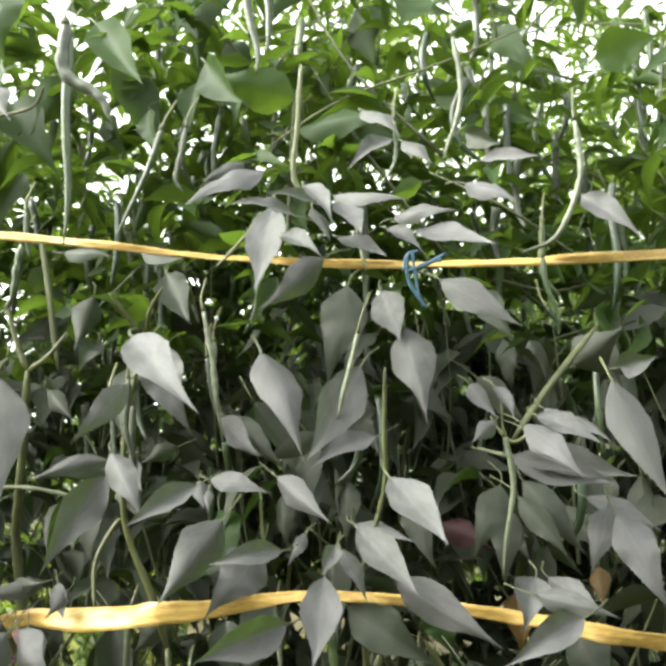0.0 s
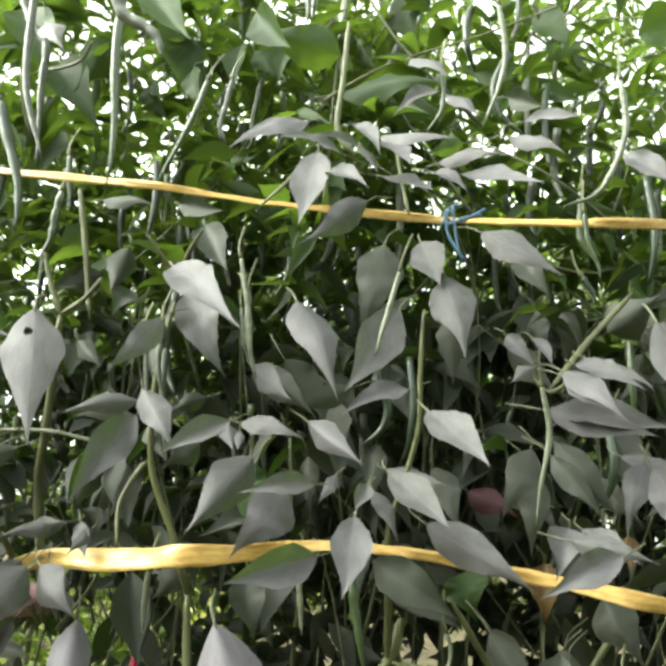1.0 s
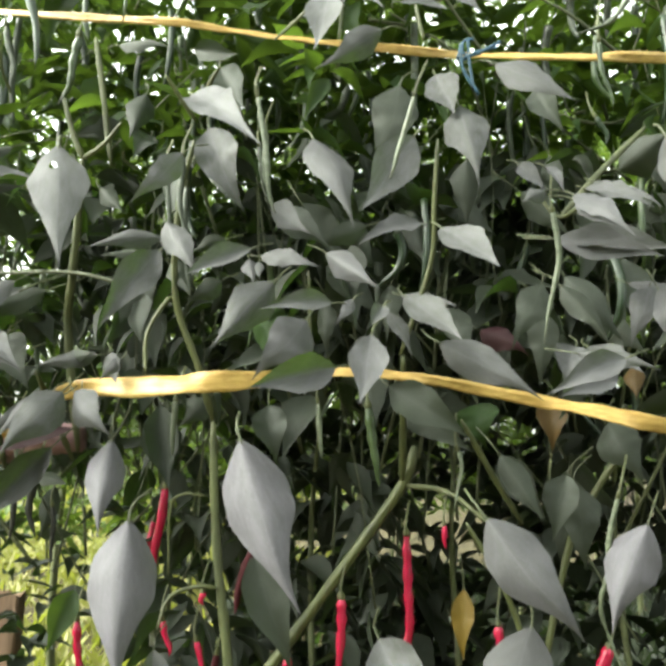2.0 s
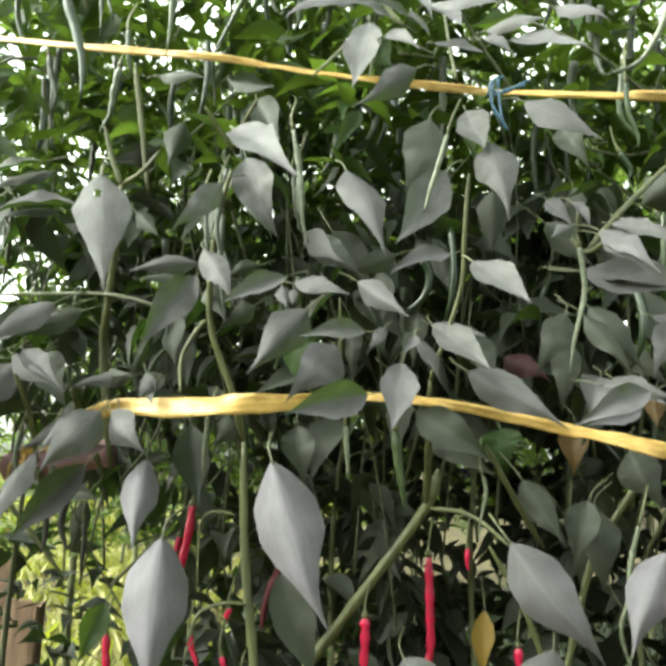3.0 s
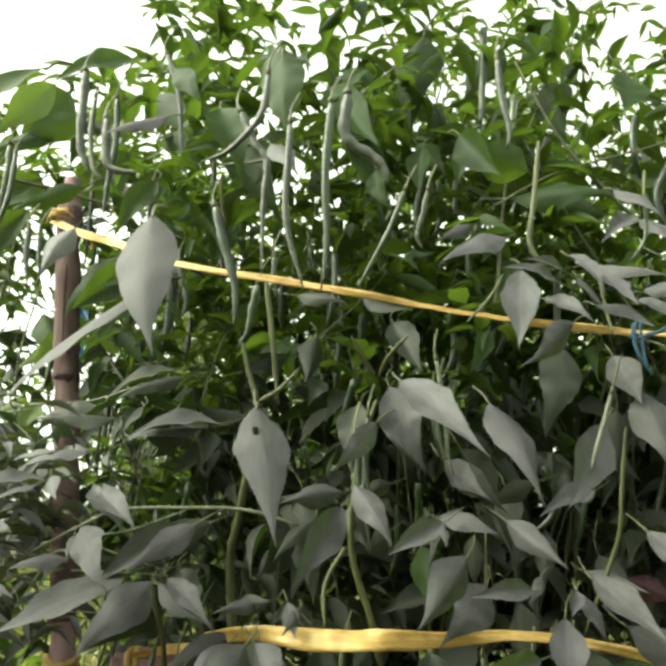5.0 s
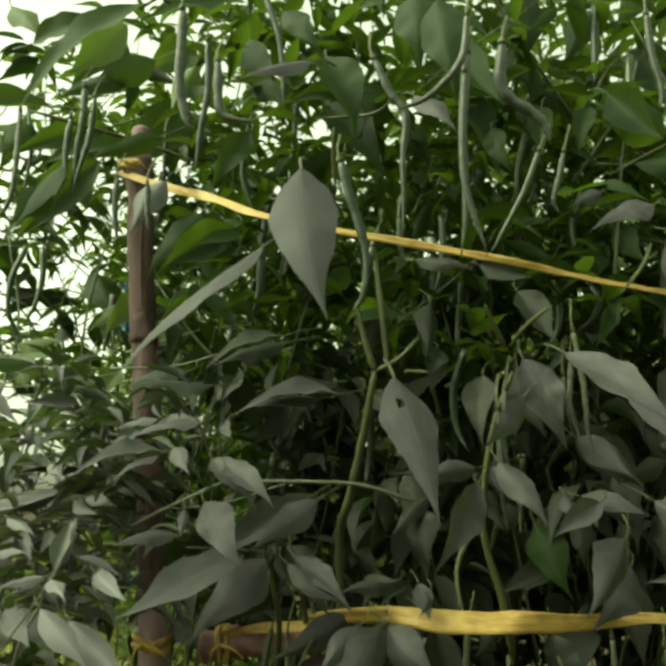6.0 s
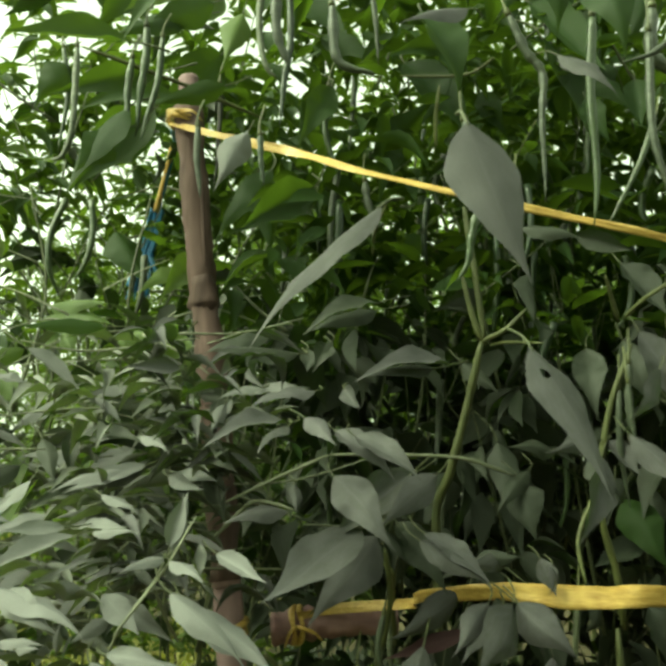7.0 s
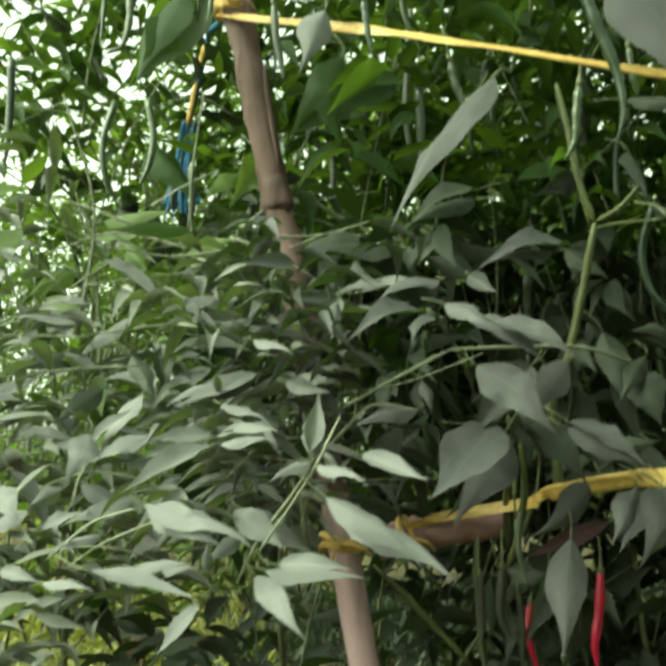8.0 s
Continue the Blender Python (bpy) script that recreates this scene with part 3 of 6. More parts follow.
leaf((-0.326, 0.950, 0.733), (-0.310, 0.930, 0.693), 0.027, (0.26, -0.82, 0.51), "deep")
leaf((-0.238, 0.920, 0.892), (-0.299, 0.876, 0.874), 0.026, (0.48, -0.80, 0.36))
leaf((-0.314, 0.950, 0.773), (-0.370, 0.920, 0.757), 0.022, (0.38, -0.87, 0.31))
leaf((-0.277, 0.930, 0.768), (-0.287, 0.900, 0.742), 0.014, (0.69, -0.59, 0.42))
leaf((-0.003, 1.050, 0.745), (0.079, 1.017, 0.684), 0.044, (-0.25, -0.95, 0.17), "deep")
leaf((0.090, 0.920, 0.623), (0.174, 0.900, 0.522), 0.058, (-0.09, -0.99, 0.12))
leaf((0.231, 0.920, 0.624), (0.196, 0.900, 0.532), 0.051, (-0.14, -0.96, 0.26), "pale")
leaf((0.164, 0.860, 0.905), (0.205, 0.815, 0.864), 0.025, (-0.44, -0.79, 0.43))
leaf((0.175, 0.870, 0.919), (0.225, 0.830, 0.891), 0.024, (-0.26, -0.75, 0.61))
leaf((0.139, 0.860, 0.914), (0.116, 0.820, 0.892), 0.018, (0.62, -0.62, 0.48))
leaf((0.154, 0.920, 0.886), (0.244, 0.880, 0.857), 0.035, (-0.37, -0.92, 0.12))
leaf((0.163, 0.970, 0.851), (0.204, 0.940, 0.791), 0.027, (-0.20, -0.92, 0.32), "deep")
leaf((0.149, 1.020, 0.863), (0.118, 0.988, 0.792), 0.040, (0.14, -0.92, 0.36), "deep")
leaf((0.198, 0.860, 0.754), (0.144, 0.830, 0.728), 0.027, (0.40, -0.89, 0.19))
leaf((0.169, 0.900, 0.780), (0.154, 0.870, 0.740), 0.035, (0.09, -0.81, 0.58))
leaf((0.179, 0.900, 0.780), (0.218, 0.850, 0.750), 0.024, (-0.31, -0.66, 0.69))
leaf((-0.404, 1.000, 0.853), (-0.484, 0.950, 0.809), 0.035, (0.43, -0.88, 0.21), "deep")
leaf((-0.428, 0.970, 0.798), (-0.390, 0.940, 0.747), 0.036, (0.14, -0.81, 0.58), "deep")
leaf((-0.003, 0.860, 0.810), (-0.011, 0.830, 0.785), 0.017, (0.43, -0.64, 0.63))
leaf((0.000, 0.870, 0.807), (0.026, 0.850, 0.765), 0.018, (0.28, -0.79, 0.55))
leaf((-0.033, 0.880, 0.820), (-0.045, 0.860, 0.793), 0.013, (0.42, -0.81, 0.41))
leaf((-0.129, 0.900, 0.861), (-0.124, 0.880, 0.840), 0.010, (0.14, -0.70, 0.70))
leaf((-0.143, 1.020, 0.728), (-0.128, 1.000, 0.666), 0.041, (0.14, -0.93, 0.33), "deep")
leaf((-0.268, 1.020, 0.726), (-0.244, 1.000, 0.632), 0.040, (0.27, -0.93, 0.27), "deep")
leaf((-0.132, 0.970, 0.937), (-0.065, 0.930, 0.880), 0.036, (-0.38, -0.91, 0.19), "deep")
leaf((0.026, 0.950, 0.911), (-0.033, 0.900, 0.879), 0.028, (0.28, -0.73, 0.63))
leaf((-0.034, 0.980, 0.918), (-0.091, 0.950, 0.887), 0.026, (0.49, -0.87, -0.07), "deep")
leaf((0.108, 1.080, 0.681), (0.156, 1.050, 0.611), 0.038, (-0.22, -0.94, 0.25), "deep")
leaf((0.187, 1.120, 0.661), (0.176, 1.100, 0.558), 0.053, (-0.11, -0.97, 0.20), "deep")
leaf((-0.207, 1.000, 0.732), (-0.225, 0.970, 0.704), 0.031, (0.61, -0.71, 0.36), "deep")
leaf((-0.188, 0.970, 0.857), (-0.218, 0.950, 0.829), 0.026, (0.53, -0.85, 0.04), "deep")
leaf((-0.222, 0.930, 0.895), (-0.197, 0.910, 0.858), 0.023, (-0.08, -0.90, 0.43))
leaf((-0.358, 1.020, 0.980), (-0.317, 1.000, 0.943), 0.024, (-0.19, -0.94, 0.29), "deep")
leaf((-0.072, 0.880, 1.169), (-0.141, 0.838, 1.127), 0.031, (0.22, -0.84, 0.49))
leaf((-0.110, 0.950, 1.211), (-0.149, 0.920, 1.179), 0.020, (0.46, -0.86, 0.24))
leaf((-0.026, 0.800, 1.091), (-0.079, 0.770, 1.097), 0.021, (0.45, -0.67, 0.59))
leaf((-0.015, 0.850, 1.120), (-0.056, 0.820, 1.125), 0.017, (0.56, -0.70, 0.45))
leaf((-0.018, 0.800, 1.119), (0.013, 0.757, 1.071), 0.024, (0.18, -0.67, 0.72))
leaf((0.006, 0.810, 1.112), (0.074, 0.780, 1.093), 0.026, (-0.16, -0.76, 0.63))
leaf((0.011, 0.800, 1.101), (0.037, 0.748, 1.051), 0.026, (0.22, -0.62, 0.76))
leaf((-0.037, 0.800, 1.074), (0.002, 0.760, 1.044), 0.022, (-0.25, -0.73, 0.64))
leaf((-0.009, 0.790, 1.094), (0.011, 0.760, 1.053), 0.019, (0.52, -0.55, 0.66))
leaf((0.010, 0.810, 1.073), (0.056, 0.770, 1.038), 0.024, (-0.03, -0.68, 0.73))
leaf((0.057, 0.830, 1.094), (0.114, 0.800, 1.089), 0.022, (-0.41, -0.84, 0.37))
leaf((0.076, 0.820, 1.078), (0.144, 0.778, 1.046), 0.029, (-0.16, -0.75, 0.65))
leaf((0.052, 0.830, 1.085), (0.083, 0.800, 1.055), 0.018, (-0.10, -0.75, 0.65))
leaf((0.123, 0.870, 1.139), (0.168, 0.830, 1.103), 0.024, (-0.34, -0.81, 0.48))
leaf((0.058, 0.860, 1.184), (0.017, 0.820, 1.143), 0.024, (0.16, -0.78, 0.60))
leaf((0.032, 0.830, 1.201), (0.069, 0.784, 1.153), 0.026, (0.03, -0.71, 0.70))
leaf((0.065, 0.880, 1.191), (0.096, 0.850, 1.151), 0.020, (-0.10, -0.83, 0.55))
leaf((0.129, 0.950, 1.226), (0.165, 0.930, 1.203), 0.026, (-0.58, -0.79, -0.21), "deep")
leaf((0.142, 0.930, 1.186), (0.199, 0.900, 1.173), 0.022, (-0.32, -0.81, 0.48))
leaf((0.233, 0.900, 1.131), (0.275, 0.860, 1.077), 0.027, (-0.37, -0.86, 0.35))
leaf((-0.198, 0.960, 1.093), (-0.158, 0.930, 1.026), 0.039, (-0.06, -0.92, 0.38), "deep")
leaf((-0.294, 0.990, 1.081), (-0.295, 0.951, 1.011), 0.035, (0.52, -0.75, 0.41), "deep")
leaf((-0.346, 1.020, 1.061), (-0.394, 1.000, 1.033), 0.027, (0.48, -0.85, -0.21), "deep")
leaf((-0.313, 0.950, 1.121), (-0.246, 0.930, 1.107), 0.024, (-0.18, -0.89, 0.41), "deep")
leaf((-0.240, 0.990, 1.132), (-0.178, 0.970, 1.113), 0.027, (-0.35, -0.92, -0.19), "deep")
leaf((0.228, 0.800, 0.938), (0.255, 0.750, 0.840), 0.034, (-0.01, -0.89, 0.45), "clean")
leaf((0.182, 0.870, 0.925), (0.233, 0.830, 0.891), 0.025, (-0.03, -0.67, 0.74))
leaf((0.163, 0.860, 0.910), (0.204, 0.810, 0.864), 0.027, (-0.24, -0.76, 0.61))
leaf((0.162, 0.930, 0.887), (0.260, 0.880, 0.862), 0.038, (-0.27, -0.80, 0.54))
leaf((0.255, 0.900, 0.964), (0.282, 0.860, 0.967), 0.025, (-0.79, -0.55, -0.27))
leaf((0.231, 1.020, 0.987), (0.283, 1.000, 1.022), 0.048, (-0.22, -0.95, -0.21), "deep")
leaf((0.170, 1.000, 0.867), (0.225, 0.970, 0.793), 0.034, (-0.25, -0.95, 0.20), "deep")
leaf((0.238, 0.920, 0.841), (0.217, 0.900, 0.783), 0.031, (-0.06, -0.94, 0.34))
leaf((0.241, 0.900, 0.833), (0.273, 0.870, 0.755), 0.037, (-0.28, -0.93, 0.24))
leaf((0.224, 0.950, 0.849), (0.284, 0.920, 0.821), 0.025, (-0.06, -0.74, 0.67))
leaf((0.164, 0.860, 0.769), (0.225, 0.830, 0.754), 0.024, (-0.39, -0.90, 0.22))
leaf((0.194, 0.800, 0.758), (0.132, 0.770, 0.728), 0.026, (0.26, -0.90, 0.36))
leaf((-0.007, 0.970, 0.747), (0.075, 0.950, 0.697), 0.044, (-0.09, -0.97, 0.24), "deep")
leaf((-0.235, 0.950, 0.877), (-0.207, 0.930, 0.831), 0.029, (0.13, -0.88, 0.46), "deep")
leaf((-0.148, 0.930, 0.871), (-0.137, 0.910, 0.842), 0.020, (0.13, -0.79, 0.60))
leaf((-0.194, 1.000, 0.910), (-0.229, 0.980, 0.892), 0.022, (0.49, -0.87, 0.01), "deep")
leaf((0.119, 0.900, 0.953), (0.141, 0.870, 0.917), 0.018, (-0.41, -0.81, 0.42))
leaf((0.142, 0.900, 0.950), (0.157, 0.870, 0.917), 0.016, (0.18, -0.68, 0.71))
leaf((-0.416, 0.740, 1.134), (-0.373, 0.675, 0.981), 0.064, (-0.05, -0.91, 0.41), "clean")
leaf((-0.282, 0.980, 1.026), (-0.288, 0.950, 0.989), 0.028, (0.51, -0.71, 0.49), "deep")
leaf((-0.337, 1.020, 1.061), (-0.391, 1.000, 1.033), 0.031, (0.42, -0.89, -0.17), "deep")
leaf((-0.416, 0.970, 0.848), (-0.499, 0.900, 0.771), 0.045, (0.10, -0.79, 0.61))
leaf((-0.436, 0.980, 0.771), (-0.512, 0.930, 0.704), 0.043, (0.48, -0.87, 0.11), "deep")
leaf((-0.424, 0.960, 0.789), (-0.377, 0.930, 0.736), 0.042, (0.07, -0.84, 0.54), "deep")
leaf((-0.324, 0.900, 0.731), (-0.364, 0.860, 0.667), 0.047, (0.45, -0.86, 0.26))
leaf((-0.312, 0.920, 0.730), (-0.289, 0.900, 0.685), 0.027, (0.17, -0.87, 0.47))
leaf((-0.472, 0.880, 1.106), (-0.592, 0.785, 0.940), 0.048, (-0.53, -0.51, 0.68))
leaf((-0.502, 0.880, 0.878), (-0.445, 0.837, 0.835), 0.030, (-0.05, -0.74, 0.67))
leaf((-0.501, 0.860, 0.835), (-0.448, 0.814, 0.778), 0.041, (-0.31, -0.86, 0.40))
leaf((-0.397, 0.920, 0.847), (-0.454, 0.880, 0.793), 0.034, (0.32, -0.89, 0.32))
leaf((-0.468, 0.920, 0.789), (-0.556, 0.804, 0.721), 0.058, (0.04, -0.53, 0.85))
leaf((-0.450, 0.950, 0.783), (-0.511, 0.900, 0.701), 0.053, (0.18, -0.89, 0.41))
leaf((-0.411, 0.890, 0.790), (-0.349, 0.862, 0.750), 0.028, (0.09, -0.75, 0.66))
leaf((-0.351, 0.950, 0.764), (-0.306, 0.930, 0.775), 0.021, (-0.40, -0.91, -0.01), "deep")
leaf((-0.290, 0.930, 0.774), (-0.276, 0.920, 0.739), 0.022, (-0.22, -0.96, 0.18))
leaf((-0.344, 0.910, 0.730), (-0.381, 0.880, 0.685), 0.028, (0.07, -0.86, 0.51))
leaf((-0.317, 0.910, 0.732), (-0.266, 0.880, 0.688), 0.040, (-0.38, -0.91, 0.18))
leaf((-0.260, 0.980, 0.883), (-0.320, 0.950, 0.884), 0.024, (0.40, -0.78, 0.49), "deep")
leaf((-0.283, 1.000, 0.863), (-0.324, 0.980, 0.814), 0.024, (-0.14, -0.87, 0.47), "deep")
leaf((-0.232, 0.970, 0.997), (-0.232, 0.930, 0.917), 0.038, (-0.27, -0.86, 0.43), "deep")
leaf((-0.195, 0.960, 1.006), (-0.166, 0.931, 0.928), 0.036, (-0.42, -0.89, 0.18), "deep")
leaf((-0.133, 0.950, 0.934), (-0.083, 0.910, 0.892), 0.031, (-0.58, -0.81, 0.08))
leaf((-0.220, 0.880, 0.897), (-0.174, 0.840, 0.836), 0.031, (-0.11, -0.87, 0.49))
leaf((-0.161, 1.050, 0.842), (-0.126, 1.000, 0.767), 0.051, (-0.46, -0.82, 0.33), "green")
leaf((-0.621, 0.970, 1.214), (-0.648, 0.940, 1.132), 0.045, (0.19, -0.94, 0.28))
leaf((-0.307, 1.050, 0.896), (-0.293, 1.020, 0.806), 0.037, (-0.30, -0.92, 0.26), "deep")
leaf((-0.640, 0.860, 0.759), (-0.633, 0.880, 0.814), 0.024, (-0.03, -0.94, 0.34))
leaf((-0.643, 0.845, 0.754), (-0.676, 0.810, 0.740), 0.018, (0.19, -0.52, 0.83))
leaf((-0.638, 0.845, 0.752), (-0.603, 0.800, 0.741), 0.021, (-0.24, -0.40, 0.88))
leaf((-0.600, 0.860, 0.760), (-0.551, 0.823, 0.739), 0.023, (-0.29, -0.73, 0.62))
leaf((-0.619, 0.860, 0.715), (-0.532, 0.805, 0.667), 0.041, (0.02, -0.64, 0.77))
leaf((-0.767, 0.800, 0.725), (-0.684, 0.764, 0.700), 0.034, (0.06, -0.47, 0.88))
leaf((-0.804, 0.800, 0.678), (-0.724, 0.770, 0.659), 0.032, (0.12, -0.29, 0.95))
leaf((-0.686, 0.800, 0.673), (-0.652, 0.760, 0.637), 0.024, (-0.35, -0.77, 0.52))
leaf((-0.678, 0.840, 0.672), (-0.600, 0.810, 0.669), 0.030, (-0.08, -0.32, 0.95))
leaf((-0.822, 0.880, 0.777), (-0.831, 0.840, 0.738), 0.031, (0.40, -0.68, 0.61))
leaf((-0.821, 0.880, 0.769), (-0.782, 0.860, 0.798), 0.019, (-0.64, -0.64, 0.43))
leaf((-0.719, 0.800, 0.775), (-0.762, 0.764, 0.769), 0.020, (0.39, -0.59, 0.71))
leaf((-0.717, 0.830, 0.773), (-0.667, 0.800, 0.777), 0.021, (-0.34, -0.45, 0.83))
leaf((-0.720, 0.840, 0.767), (-0.782, 0.790, 0.729), 0.032, (-0.08, -0.54, 0.84))
leaf((-0.692, 0.950, 0.833), (-0.765, 0.900, 0.803), 0.034, (0.01, -0.53, 0.85))
leaf((-0.843, 1.050, 0.829), (-0.880, 1.000, 0.789), 0.027, (0.30, -0.72, 0.63), "deep")
leaf((-0.808, 1.000, 0.857), (-0.778, 0.970, 0.808), 0.023, (-0.03, -0.86, 0.51), "deep")
leaf((-0.871, 1.100, 0.870), (-0.938, 1.050, 0.843), 0.032, (0.19, -0.66, 0.73), "deep")
leaf((-0.773, 1.000, 0.856), (-0.688, 0.950, 0.861), 0.036, (-0.31, -0.45, 0.84), "deep")
leaf((-0.689, 0.920, 0.863), (-0.656, 0.880, 0.848), 0.019, (-0.27, -0.52, 0.81))
leaf((-0.656, 0.950, 0.830), (-0.609, 0.920, 0.823), 0.020, (-0.37, -0.71, 0.60))
leaf((-0.618, 0.950, 0.908), (-0.622, 0.930, 0.873), 0.020, (-0.03, -0.87, 0.50), "deep")
leaf((-0.545, 0.860, 0.880), (-0.617, 0.800, 0.853), 0.035, (0.03, -0.44, 0.90))
leaf((-0.546, 0.840, 0.875), (-0.571, 0.790, 0.847), 0.023, (-0.40, -0.29, 0.87))
leaf((-0.532, 0.840, 0.884), (-0.502, 0.800, 0.858), 0.020, (-0.41, -0.69, 0.59))
leaf((-0.484, 0.860, 0.873), (-0.425, 0.820, 0.837), 0.029, (-0.10, -0.74, 0.66))
leaf((-0.523, 0.900, 0.917), (-0.585, 0.860, 0.895), 0.028, (0.02, -0.50, 0.86))
leaf((-0.576, 0.920, 0.919), (-0.618, 0.900, 0.903), 0.018, (0.02, -0.65, 0.76))
leaf((-0.495, 0.900, 0.922), (-0.479, 0.860, 0.897), 0.018, (-0.75, -0.54, 0.38))
leaf((-0.386, 0.930, 0.960), (-0.488, 0.890, 0.934), 0.041, (-0.00, -0.54, 0.84))
leaf((-0.417, 0.880, 0.784), (-0.349, 0.862, 0.747), 0.029, (0.07, -0.84, 0.54))
leaf((-0.540, 0.920, 0.801), (-0.602, 0.900, 0.787), 0.024, (0.08, -0.73, 0.68))
leaf((-0.536, 0.920, 0.827), (-0.531, 0.900, 0.797), 0.013, (0.11, -0.82, 0.56))
leaf((-0.698, 0.920, 0.714), (-0.633, 0.900, 0.675), 0.029, (-0.19, -0.97, 0.18))
leaf((-0.728, 0.850, 0.647), (-0.757, 0.820, 0.612), 0.020, (-0.30, -0.59, 0.75))
leaf((-0.402, 0.920, 0.686), (-0.429, 0.880, 0.590), 0.039, (-0.28, -0.85, 0.44))
leaf((-0.333, 0.910, 0.724), (-0.373, 0.880, 0.680), 0.026, (-0.06, -0.80, 0.60))
leaf((-0.886, 0.850, 0.736), (-0.857, 0.820, 0.706), 0.023, (-0.16, -0.77, 0.61))
leaf((-0.868, 1.150, 1.035), (-0.778, 1.100, 1.034), 0.037, (-0.40, -0.73, 0.56), "bright")
leaf((-0.693, 1.020, 0.934), (-0.673, 1.000, 0.976), 0.025, (-0.08, -0.91, -0.40), "bright")
leaf((-0.840, 0.820, 0.667), (-0.799, 0.800, 0.665), 0.016, (-0.19, -0.47, 0.87))
leaf((-0.757, 0.840, 0.672), (-0.731, 0.820, 0.677), 0.012, (-0.53, -0.52, 0.67))
leaf((-0.865, 0.800, 0.679), (-0.832, 0.780, 0.673), 0.014, (-0.37, -0.77, 0.53))
leaf((-0.697, 0.920, 0.691), (-0.728, 0.900, 0.669), 0.019, (0.34, -0.88, 0.33))
leaf((-0.846, 0.900, 0.732), (-0.868, 0.870, 0.718), 0.019, (0.69, -0.65, 0.31))
leaf((-0.646, 1.000, 0.916), (-0.594, 0.970, 0.907), 0.022, (-0.39, -0.81, 0.43), "deep")
leaf((-0.460, 1.000, 1.027), (-0.538, 0.970, 0.995), 0.032, (0.03, -0.77, 0.64), "deep")
leaf((-0.510, 1.000, 0.984), (-0.526, 0.980, 0.951), 0.025, (0.12, -0.87, 0.47), "deep")
leaf((-0.579, 1.020, 0.990), (-0.647, 1.000, 0.967), 0.027, (0.02, -0.79, 0.61), "deep")
leaf((-0.608, 0.950, 0.909), (-0.625, 0.920, 0.869), 0.019, (0.22, -0.82, 0.53))
leaf((-0.686, 0.950, 0.836), (-0.751, 0.900, 0.802), 0.032, (0.05, -0.61, 0.79))
leaf((-0.756, 1.000, 0.804), (-0.799, 0.950, 0.783), 0.025, (0.36, -0.61, 0.71), "deep")
leaf((-0.695, 0.950, 0.791), (-0.725, 0.920, 0.769), 0.018, (0.57, -0.77, 0.28))
leaf((-0.764, 0.800, 0.721), (-0.708, 0.770, 0.698), 0.031, (-0.29, -0.86, 0.42))
leaf((-0.724, 0.920, 0.710), (-0.767, 0.900, 0.721), 0.022, (0.43, -0.90, 0.06))
leaf((-0.632, 0.820, 0.728), (-0.562, 0.790, 0.680), 0.032, (0.09, -0.78, 0.62))
leaf((-0.704, 0.900, 0.714), (-0.661, 0.880, 0.682), 0.031, (-0.14, -0.91, 0.39))
leaf((-0.670, 0.780, 0.683), (-0.618, 0.760, 0.682), 0.020, (-0.27, -0.74, 0.61))
leaf((-0.745, 0.900, 1.271), (-0.860, 0.850, 1.236), 0.047, (0.19, -0.81, 0.55), "green")
leaf((-0.765, 1.000, 1.245), (-0.808, 0.950, 1.118), 0.052, (-0.29, -0.85, 0.43), "green")
leaf((-0.595, 1.050, 1.205), (-0.651, 1.020, 1.103), 0.043, (-0.02, -0.96, 0.29), "green")
leaf((-0.417, 0.750, 1.247), (-0.479, 0.720, 1.209), 0.028, (0.01, -0.79, 0.61))
leaf((-0.629, 0.860, 1.382), (-0.733, 0.800, 1.220), 0.058, (-0.19, -0.87, 0.45), "green")
leaf((-0.838, 1.000, 1.415), (-0.719, 0.960, 1.430), 0.046, (-0.33, -0.94, 0.08), "green")
leaf((-0.304, 0.750, 1.314), (-0.287, 0.720, 1.202), 0.052, (-0.38, -0.91, 0.19), "green")
leaf((-0.327, 0.820, 1.371), (-0.321, 0.800, 1.274), 0.059, (-0.23, -0.96, 0.18), "green")
leaf((-0.483, 0.900, 1.399), (-0.428, 0.870, 1.333), 0.033, (-0.27, -0.94, 0.20), "green")
leaf((-0.321, 0.800, 1.241), (-0.277, 0.760, 1.185), 0.029, (-0.09, -0.84, 0.53))
leaf((-0.125, 0.850, 1.276), (-0.076, 0.820, 1.210), 0.042, (-0.59, -0.80, -0.08), "green")
leaf((-0.560, 0.950, 1.448), (-0.651, 0.900, 1.387), 0.043, (0.27, -0.90, 0.34), "green")
leaf((-0.062, 1.000, 1.269), (0.063, 0.950, 1.254), 0.046, (-0.32, -0.90, 0.30), "green")
leaf((-0.442, 1.050, 1.364), (-0.355, 1.000, 1.240), 0.064, (-0.04, -0.94, 0.35), "green")
leaf((-0.435, 0.950, 1.372), (-0.386, 0.920, 1.259), 0.061, (0.25, -0.90, 0.35), "green")
leaf((-0.069, 1.100, 1.418), (-0.024, 1.050, 1.326), 0.047, (-0.38, -0.88, 0.29), "green")
leaf((0.078, 1.000, 1.436), (0.063, 0.950, 1.353), 0.053, (0.33, -0.83, 0.44), "green")
leaf((0.096, 1.100, 1.351), (0.170, 1.050, 1.324), 0.036, (-0.61, -0.69, -0.39), "green")
leaf((0.173, 1.100, 1.436), (0.220, 1.050, 1.348), 0.042, (-0.63, -0.77, 0.10), "green")
leaf((0.162, 1.150, 1.356), (0.234, 1.100, 1.301), 0.035, (-0.48, -0.86, 0.16), "green")
leaf((-0.161, 1.150, 1.483), (-0.177, 1.100, 1.395), 0.045, (0.58, -0.75, 0.32), "green")
